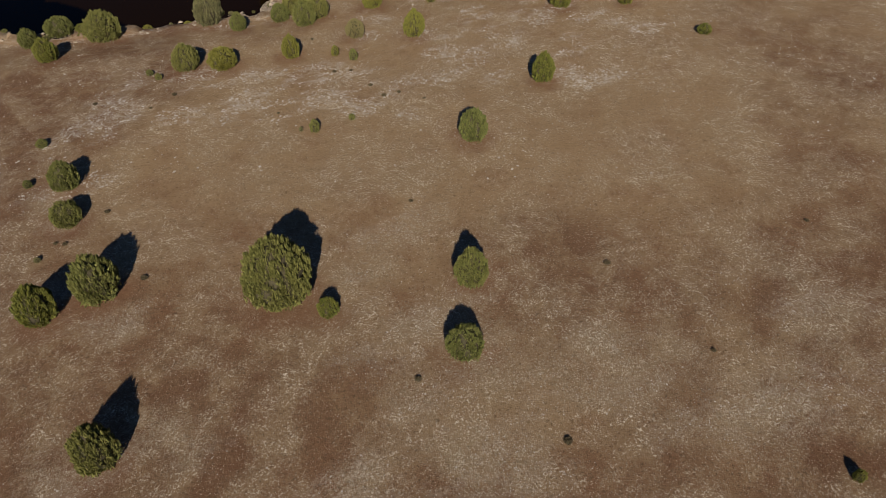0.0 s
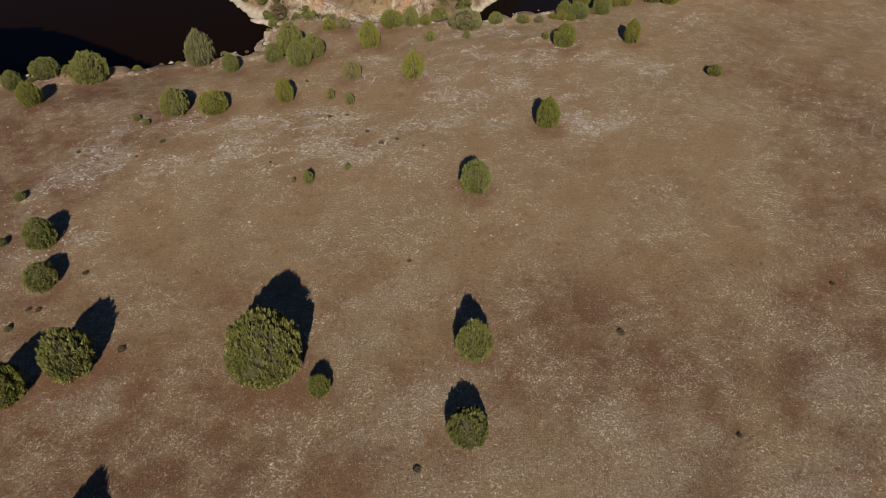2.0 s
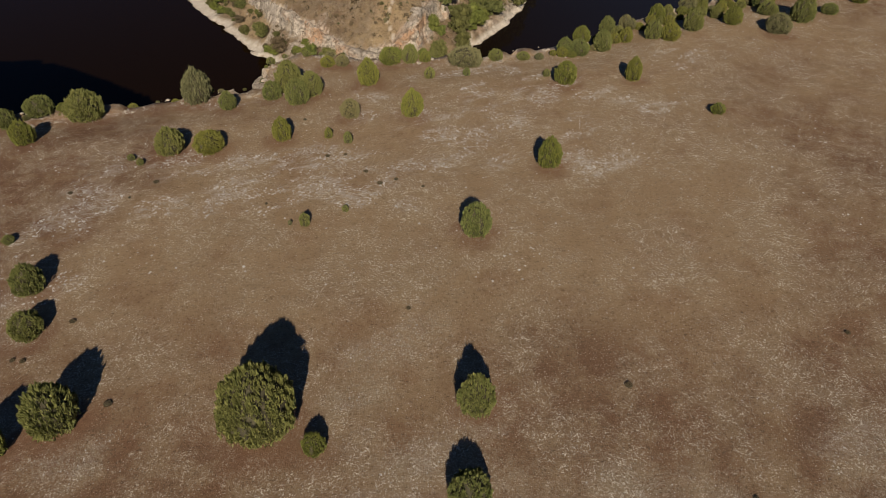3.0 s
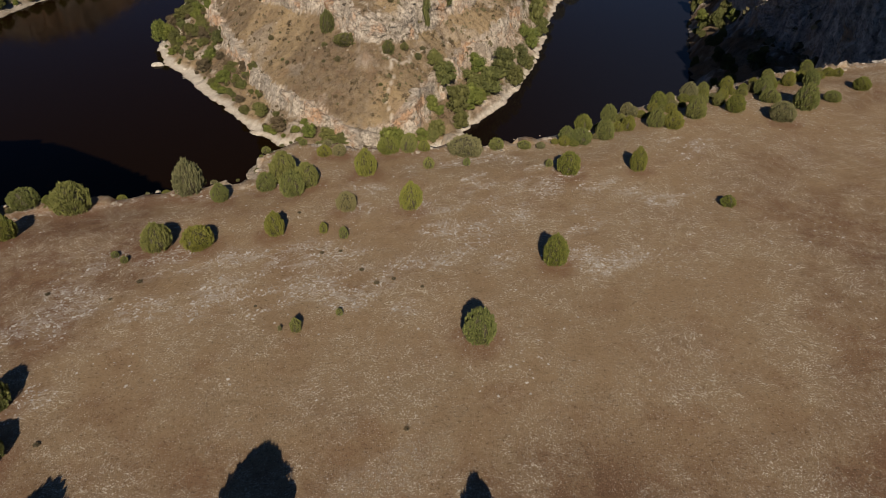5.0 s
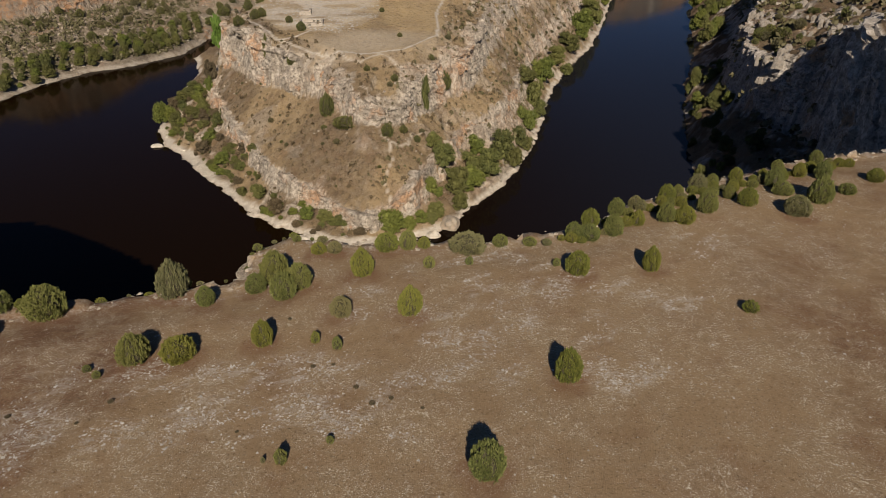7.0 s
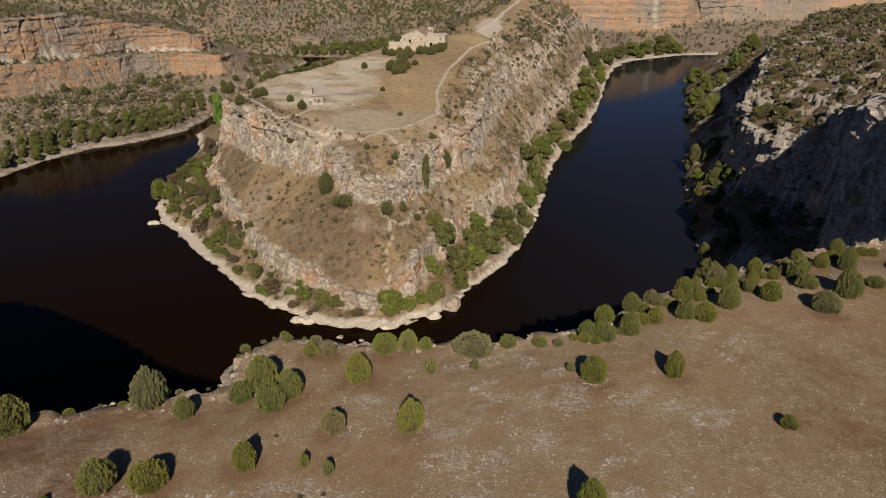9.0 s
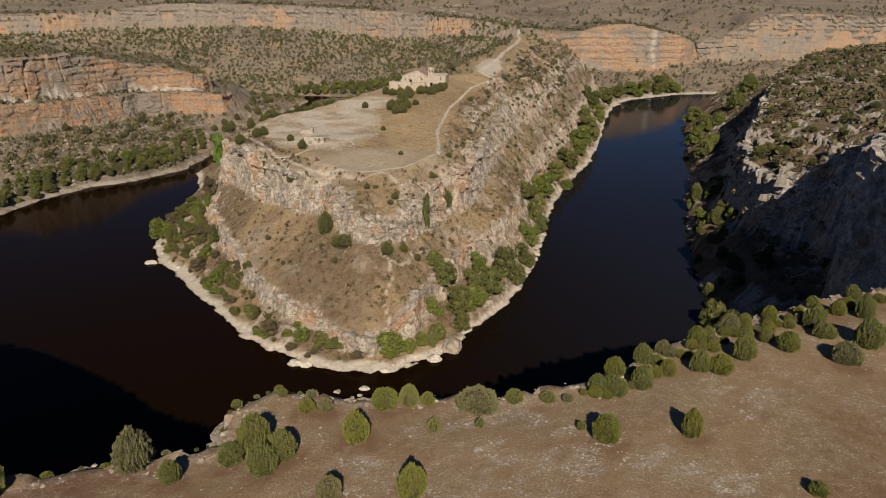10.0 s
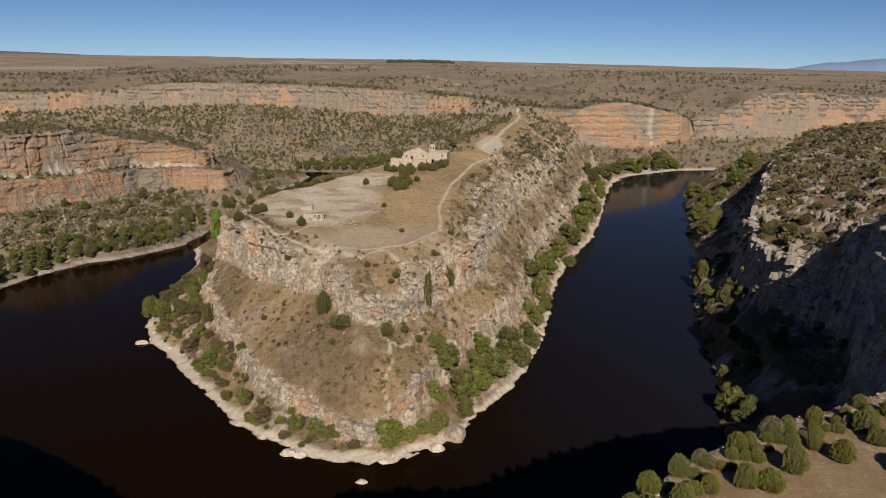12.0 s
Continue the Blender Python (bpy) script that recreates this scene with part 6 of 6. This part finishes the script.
stone_field("rim_rubble", patch_stones(110000, 35), (0.035, 0.17), M_RUBBLE, 12, "pale grey limestone plates lying in patches near the rim", 0.13)
pts = scatter(9000, (-60, 75, 70, 112), 23, lambda p, b, z, s, x, y: (p == 1) & (line_near(x, y, RIM)[0] < 1.8), 0.4)
stone_field("rim_rocks", pts, (0.08, 0.42), M_STONE, 3, "weathered pale limestone blocks along the gorge rim", 0.4)
pts = scatter(16000, (-112, 80, 186, 420), 24, lambda p, b, z, s, x, y: (p == 4) & (b <= 0) & (z < -58.5), 0.5)
stone_field("bank_stones", pts, (0.15, 0.85), M_PALE, 4, "white sun-bleached stones along the waterline", 0.5)
pts = scatter(8000, (-90, 150, 194, 560), 25, lambda p, b, z, s, x, y: (p == 4) & (b >= 1) & (b <= 5) & (fbm(x / 14, y / 14, 8.0) > -0.05), 0.7)
stone_field("headland_rocks", pts, (0.10, 0.6), M_STONE, 5, "grey limestone rocks on the headland slopes", 0.7)
pts = scatter(9000, (-64, 0, 268, 378), 51, lambda p, b, z, s, x, y: (p == 4) & (b >= 6) & inside(x, y, TRODDEN, []) & (fbm((x + 0.5 * y) / 6, y / 4, 9.0, 4) > 0.02), 0.5)
stone_field("trodden_rubble", pts, (0.18, 0.75), M_RUBBLE, 15, "flat pale limestone slabs worn bare on the headland top", 0.10)
pts = scatter(5000, (-260, -104, 330, 600), 26, lambda p, b, z, s, x, y: (p == 2) & ((b == 1) | (b == 0)), 1.2)
stone_field("spur_rocks", pts, (0.2, 1.1), M_STONE, 6, "grey boulders on the spur's scree slope", 0.7)
pts = scatter(3000, (95, 300, 190, 520), 27, lambda p, b, z, s, x, y: (p == 1) & (b >= 2) & (z < 3) & (fbm(x / 16, y / 16, 3.0) > 0.1), 1.5)
stone_field("massif_rocks", pts, (0.3, 1.3), M_WALL_ROCK, 7, "grey limestone outcrops on the canyon wall", 0.9)

pts = scatter(2800, (-90, 130, 194, 480), 28, lambda p, b, z, s, x, y: (p == 4) & (b >= 1) & (b <= 5) & ((s > 0.9) | (x > 14)) & (fbm(x / 9, y / 9, 18.0) > 0.05), 1.4)
stone_field("headland_outcrops", pts, (0.3, 1.1), M_CRAG, 8, "tawny limestone crags on the headland's steep sides", 0.7)
pts = scatter(2600, (105, 300, 195, 480), 29, lambda p, b, z, s, x, y: (p == 1) & (b >= 2) & (z < 0) & (fbm(x / 12, y / 12, 14.0) > 0.26), 1.6)
stone_field("massif_crags", pts, (0.5, 1.7), M_WALL_ROCK, 9, "grey limestone crags on the canyon wall's top", 1.2)


def boulder(name, x, y, z, size, seed, mat, label):
    """A rounded, lumpy boulder."""
    bm = bmesh.new()
    bmesh.ops.create_icosphere(bm, subdivisions=4, radius=1)
    for v in bm.verts:
        p = v.co.copy()
        n = noise.noise(p * 1.3 + Vector((seed, 0, 0))) * 0.28 + noise.noise(p * 3.1 + Vector((0, seed, 0))) * 0.09
        v.co = Vector((p.x * size[0], p.y * size[1], p.z * size[2])) * (1 + n)
    me = bpy.data.meshes.new(name)
    bm.to_mesh(me)
    bm.free()
    me.materials.append(mat)
    ob = new(name, me)
    ob.location = (x, y, z)
    return tagged(ob, label, "rock", "boulders at the waterline")


boulder("boulder", -11.2, 181.5, -59.35, (1.35, 0.9, 0.6), 2.0, M_PALE, "flat white boulder standing in the river")
boulder("boulder", 12.2, 202.0, -58.7, (2.8, 3.4, 2.2), 5.0, M_STONE, "large rounded pale boulder at the headland's shore")
boulder("boulder", 7.2, 195.6, -59.0, (2.0, 1.5, 1.2), 7.0, M_PALE, "white boulder at the headland's shore")
boulder("boulder", -30.5, 194.4, -59.1, (2.0, 1.3, 1.0), 9.0, M_PALE, "white boulder at the headland's shore")
boulder("boulder", -27.2, 193.4, -59.1, (1.6, 1.2, 0.9), 11.0, M_PALE, "white boulder at the headland's shore")
boulder("boulder", -6.0, 190.0, -59.2, (1.5, 1.0, 0.7), 13.0, M_PALE, "white boulder at the headland's shore")
boulder("boulder", -93.0, 268.0, -59.2, (2.2, 1.4, 0.9), 15.0, M_PALE, "white boulder at the headland's shore")


def outcrop_rock(x, y, seed):
    """A cluster of upright jointed limestone blocks, each worn and lumpy."""
    r = np.random.default_rng(seed)
    ob = new("rock_outcrop")
    ob.location = (x, y, ground_z(x, y) - 0.5)
    for k in range(9):
        w, h = r.uniform(0.6, 1.5), r.uniform(0.9, 3.0)
        cx, cy, turn = r.normal(0, 2.4), r.normal(0, 1.6), r.uniform(0, 6.28)
        bm = bmesh.new()
        n, rows = 12, 8
        rings = []
        for i in range(rows):
            f = i / (rows - 1)
            q = w * (1.1 - 0.25 * f) * (0.62 if i == rows - 1 else 1)
            ring = []
            for j in range(n):
                t = turn + 6.283 * j / n
                square = 1 / max(abs(math.cos(6.283 * j / n)), abs(math.sin(6.283 * j / n))) ** 0.7
                p = Vector((q * square * math.cos(t), 0.7 * q * square * math.sin(t), -1.5 + (h + 1.5) * f))
                lump = 1 + 0.30 * noise.noise(p * 0.9 + Vector((seed, k, 0))) + 0.16 * noise.noise(p * 2.6 + Vector((k, seed, 3)))
                ring.append(bm.verts.new((p.x * lump, p.y * lump, p.z + 0.3 * noise.noise(p * 1.3 + Vector((9, k, seed))))))
            rings.append(ring)
        for lower, upper in zip(rings[:-1], rings[1:]):
            for j in range(n):
                bm.faces.new((lower[j], lower[(j + 1) % n], upper[(j + 1) % n], upper[j]))
        bm.faces.new(rings[-1])
        me = bpy.data.meshes.new("block")
        bm.to_mesh(me)
        bm.free()
        me.materials.append(M_WALL_ROCK)
        p = new("block", me)
        p.parent = ob
        p.location = (cx, cy, 0)
    return tagged(ob, "grey jointed limestone outcrop among junipers on the canyon wall", "rock", "outcrops on the canyon wall")


for k, (x, y) in enumerate([(149, 300), (149, 308), (162, 292), (162, 285), (151, 279), (131, 265), (129, 260), (132, 257), (167, 317), (151, 321), (151, 262), (138, 266), (173, 290), (147, 319)]):
    outcrop_rock(x, y, 40 + k)


# ---- the hermitage ----
def box_into(bm, x0, x1, y0, y1, z0, z1):
    bmesh.ops.create_cube(bm, size=1, matrix=Matrix.Translation(((x0 + x1) / 2, (y0 + y1) / 2, (z0 + z1) / 2)) @ Matrix.Diagonal((x1 - x0, y1 - y0, z1 - z0, 1)))


def part(name, bm, mat, parent, label=""):
    me = bpy.data.meshes.new(name)
    bm.to_mesh(me)
    bm.free()
    me.materials.append(mat)
    ob = new(name, me)
    ob.parent = parent
    return tagged(ob, label)


def wall_front(x0, x1, y, z1, holes, thick=0.8, z0=-1.5):
    """A wall along x with rectangular openings (x0, x1, z0, z1) through it."""
    bm = bmesh.new()
    edges = sorted({x0, x1, *[h[0] for h in holes], *[h[1] for h in holes]})
    for a, b in zip(edges[:-1], edges[1:]):
        inside_holes = sorted((h[2], h[3]) for h in holes if h[0] <= a and h[1] >= b)
        base = z0
        for c, d in inside_holes:
            box_into(bm, a, b, y, y + thick, base, c)
            base = d
        box_into(bm, a, b, y, y + thick, base, z1)
    return bm


def hip_roof(x0, x1, y0, y1, z, rise, over=0.4):
    bm = bmesh.new()
    x0, x1, y0, y1 = x0 - over, x1 + over, y0 - over, y1 + over
    half = min(x1 - x0, y1 - y0) / 2
    low = [bm.verts.new(p) for p in ((x0, y0, z), (x1, y0, z), (x1, y1, z), (x0, y1, z))]
    sill = [bm.verts.new((v.co.x, v.co.y, z - 0.18)) for v in low]
    a, b = bm.verts.new((x0 + half, (y0 + y1) / 2, z + rise)), bm.verts.new((x1 - half, (y0 + y1) / 2, z + rise))
    for f in ((low[0], low[1], b, a), (low[2], low[3], a, b), (low[1], low[2], b), (low[3], low[0], a), tuple(reversed(sill))):
        bm.faces.new(f)
    for k in range(4):
        bm.faces.new((sill[k], sill[(k + 1) % 4], low[(k + 1) % 4], low[k]))
    return bm


def block(x0, x1, y0, y1, z1, z0=-1.5):
    bm = bmesh.new()
    box_into(bm, x0, x1, y0, y1, z0, z1)
    return bm


def gable(x0, x1, peak, y, thick, z, rise):
    """A triangle of wall above a front."""
    bm = bmesh.new()
    rows = [[bm.verts.new(p) for p in ((x0, b, z), (x1, b, z), (peak, b, z + rise))] for b in (y, y + thick)]
    bm.faces.new(rows[0])
    bm.faces.new(tuple(reversed(rows[1])))
    for k in range(3):
        bm.faces.new((rows[0][k], rows[1][k], rows[1][(k + 1) % 3], rows[0][(k + 1) % 3]))
    return bm


def gable_roof(x0, x1, peak, y0, y1, z, rise, thick=0.25):
    """Two roof slopes with thickness, in shallow rows of tiles, on a ridge along y."""
    bm = bmesh.new()
    for side in (x0, x1):
        n = 14
        for k in range(n):
            a, b = k / n, (k + 1) / n
            pa, pb = (side + (peak - side) * a, z + rise * a + 0.06), (side + (peak - side) * b, z + rise * b)
            ring = [[bm.verts.new((p[0], y, p[1] + up)) for p, up in ((pa, 0), (pb, 0), (pb, thick), (pa, thick))] for y in (y0, y1)]
            bm.faces.new(ring[0])
            bm.faces.new(tuple(reversed(ring[1])))
            for i in range(4):
                bm.faces.new((ring[0][i], ring[1][i], ring[1][(i + 1) % 4], ring[0][(i + 1) % 4]))
    bmesh.ops.recalc_face_normals(bm, faces=bm.faces[:])
    return bm


church = tagged(new("hermitage"), "pale stone hermitage with a tiled gable roof and a bell gable", "church")
church.location = (6.2, 372.0, ground_z(8.0, 370.0) + 0.4)
church.scale = (0.93, 0.93, 0.86)
church.rotation_euler = (0, 0, radians(-12))
part("front_wall", wall_front(-9.0, 4.6, 0, 5.6, [(-5.2, -3.9, 1.2, 3.9), (-7.6, -7.1, 3.2, 4.4), (1.0, 1.6, 3.6, 4.8)]), M_MASON, church)
part("side_wall", block(-9.0, -8.2, 0.8, 11.5, 5.6), M_MASON, church)
part("side_wall", block(3.8, 4.6, 0.8, 11.5, 5.6), M_MASON, church)
part("rear_wall", block(-9.0, 4.6, 11.5, 12.3, 5.6), M_MASON, church)
for back in (0.0, 11.5):
    part("gable_wall", gable(-9.0, 4.6, -1.0, back, 0.8, 5.6, 3.4), M_MASON, church)
part("roof", gable_roof(-9.4, 5.0, -1.0, -0.3, 12.6, 5.62, 3.5), M_TILE, church, "weathered pinkish tile gable roof")
part("annex_wall", wall_front(4.6, 14.0, -1.2, 6.6, [(6.0, 7.3, 0.3, 2.7), (11.2, 11.8, 4.2, 5.4)]), M_MASON, church)
part("annex_wall", block(13.2, 14.0, -0.4, 10.0, 6.6), M_MASON, church)
part("annex_wall", block(4.6, 5.4, -0.4, 10.0, 6.6), M_MASON, church)
part("annex_wall", block(5.4, 13.2, 9.2, 10.0, 6.6), M_MASON, church)
part("annex_roof", hip_roof(4.7, 13.9, -1.1, 9.9, 6.62, 0.7, 0.15), M_PAVING, church, "low pale roof of the annex")
bells = part("bell_gable", wall_front(4.4, 7.2, 1.4, 10.2, [(4.8, 5.5, 7.8, 9.4), (6.1, 6.8, 7.8, 9.4)], 0.9, 6.0), M_MASON, church, "stone bell gable with two openings")
part("coping", gable(4.2, 7.4, 5.8, 1.3, 1.1, 10.2, 0.7), M_MASON, bells)
part("porch", block(-3.2, 3.4, -3.0, -0.01, 2.6), M_MASON, church)
part("buttress", block(-9.9, -9.01, 0.2, 1.6, 3.8), M_MASON, church)
terrace = tagged(new("terrace_wall"), "ruined pale stone retaining wall below the hermitage", "wall")
terrace.location = (2.2, 365.0, ground_z(4.0, 365.0))
terrace.rotation_euler = (0, 0, radians(-12))
part("wall_face", wall_front(-10.5, 0.0, 0, 4.0, [(-6.2, -5.2, 0.6, 2.4)], 0.9), M_MASON, terrace)
part("wall_return", block(-10.5, -9.6, 0.9, 8.0, 3.6), M_MASON, terrace)
part("terrace_floor", block(-9.6, 0.0, 0.9, 6.0, 2.6), M_MASON, terrace)
part("wall_step", block(0.0, 7.5, 0.6, 1.4, 2.6), M_MASON, terrace)
part("wall_step", block(7.5, 14.0, 1.0, 1.8, 1.2), M_MASON, terrace)

hut = tagged(new("ruined_building"), "low roofless stone ruin with pale walls on the headland", "ruin")
hut.location = (-34.5, 281.0, ground_z(-34.5, 281.0))
part("front_wall", wall_front(-4.3, 4.3, 0, 1.2, [(-1.0, 0.2, 0.1, 1.2), (2.2, 3.0, 0.7, 1.2)]), M_RUIN, hut)
part("side_wall", block(-4.3, -3.6, 0.8, 5.0, 1.5), M_RUIN, hut)
part("side_wall", block(3.6, 4.3, 0.8, 5.0, 1.6), M_RUIN, hut)
part("rear_wall", wall_front(-4.3, 4.3, 5.0, 1.7, [(0.4, 1.0, 0.5, 1.2), (1.8, 2.4, 0.5, 1.2)]), M_RUIN, hut)
ruin = tagged(new("ruined_wall"), "broken stub of stone wall on trodden ground", "ruin")
ruin.location = (-38.5, 297.0, ground_z(-38.5, 297.0))
part("wall_stub", block(-2.0, 1.6, 0, 0.8, 1.4), M_RUIN, ruin)
part("wall_stub", block(1.6, 2.4, 0, 2.6, 2.0), M_RUIN, ruin)

# ---- range on the horizon, its haze painted in as blue ----
verts, faces = [], []
for k in range(60):
    x = 2250 + 40 * k
    h = 40 + 95 * float(step01(np.array(k / 28), 0, 1)) + 14 * float(fbm(np.array(k / 6.0), np.array(2.0)))
    verts += [(x, 4700, 10), (x, 4720, h), (x, 4790, 10)]
for k in range(59):
    for j in range(2):
        faces.append((3 * k + j, 3 * k + 3 + j, 3 * k + 4 + j, 3 * k + 1 + j))
tagged(mesh_object("backdrop", verts, faces, M_RANGE, smooth=True), "mountain range coloured haze blue on the far horizon", "mountains", kind="structure")

verts, faces = [], []
for k in range(40):
    x = 150 + 18 * k
    h = 36 + 24 * math.exp(-(((k - 14) / 7) ** 2)) + 10 * math.exp(-(((k - 28) / 6) ** 2)) + 2 * float(fbm(np.array(k / 4.0), np.array(5.0)))
    verts += [(x, 4300, 5), (x, 4360, h), (x, 4480, 5)]
for k in range(39):
    for j in range(2):
        faces.append((3 * k + j, 3 * k + 3 + j, 3 * k + 4 + j, 3 * k + 1 + j))
tagged(mesh_object("backdrop", verts, faces, M_KNOLL, smooth=True), "bare brown knoll on the far plain", "hill", kind="structure")

verts, faces = [], []
for k in range(50):
    x = -2900 + 26 * k
    h = 84 - 22 * float(step01(np.array(k / 49), 0.15, 1.0)) + 2 * float(fbm(np.array(k / 5.0), np.array(7.0)))
    verts += [(x, 4610, 20), (x, 4640, h), (x, 4760, 20)]
for k in range(49):
    for j in range(2):
        faces.append((3 * k + j, 3 * k + 3 + j, 3 * k + 4 + j, 3 * k + 1 + j))
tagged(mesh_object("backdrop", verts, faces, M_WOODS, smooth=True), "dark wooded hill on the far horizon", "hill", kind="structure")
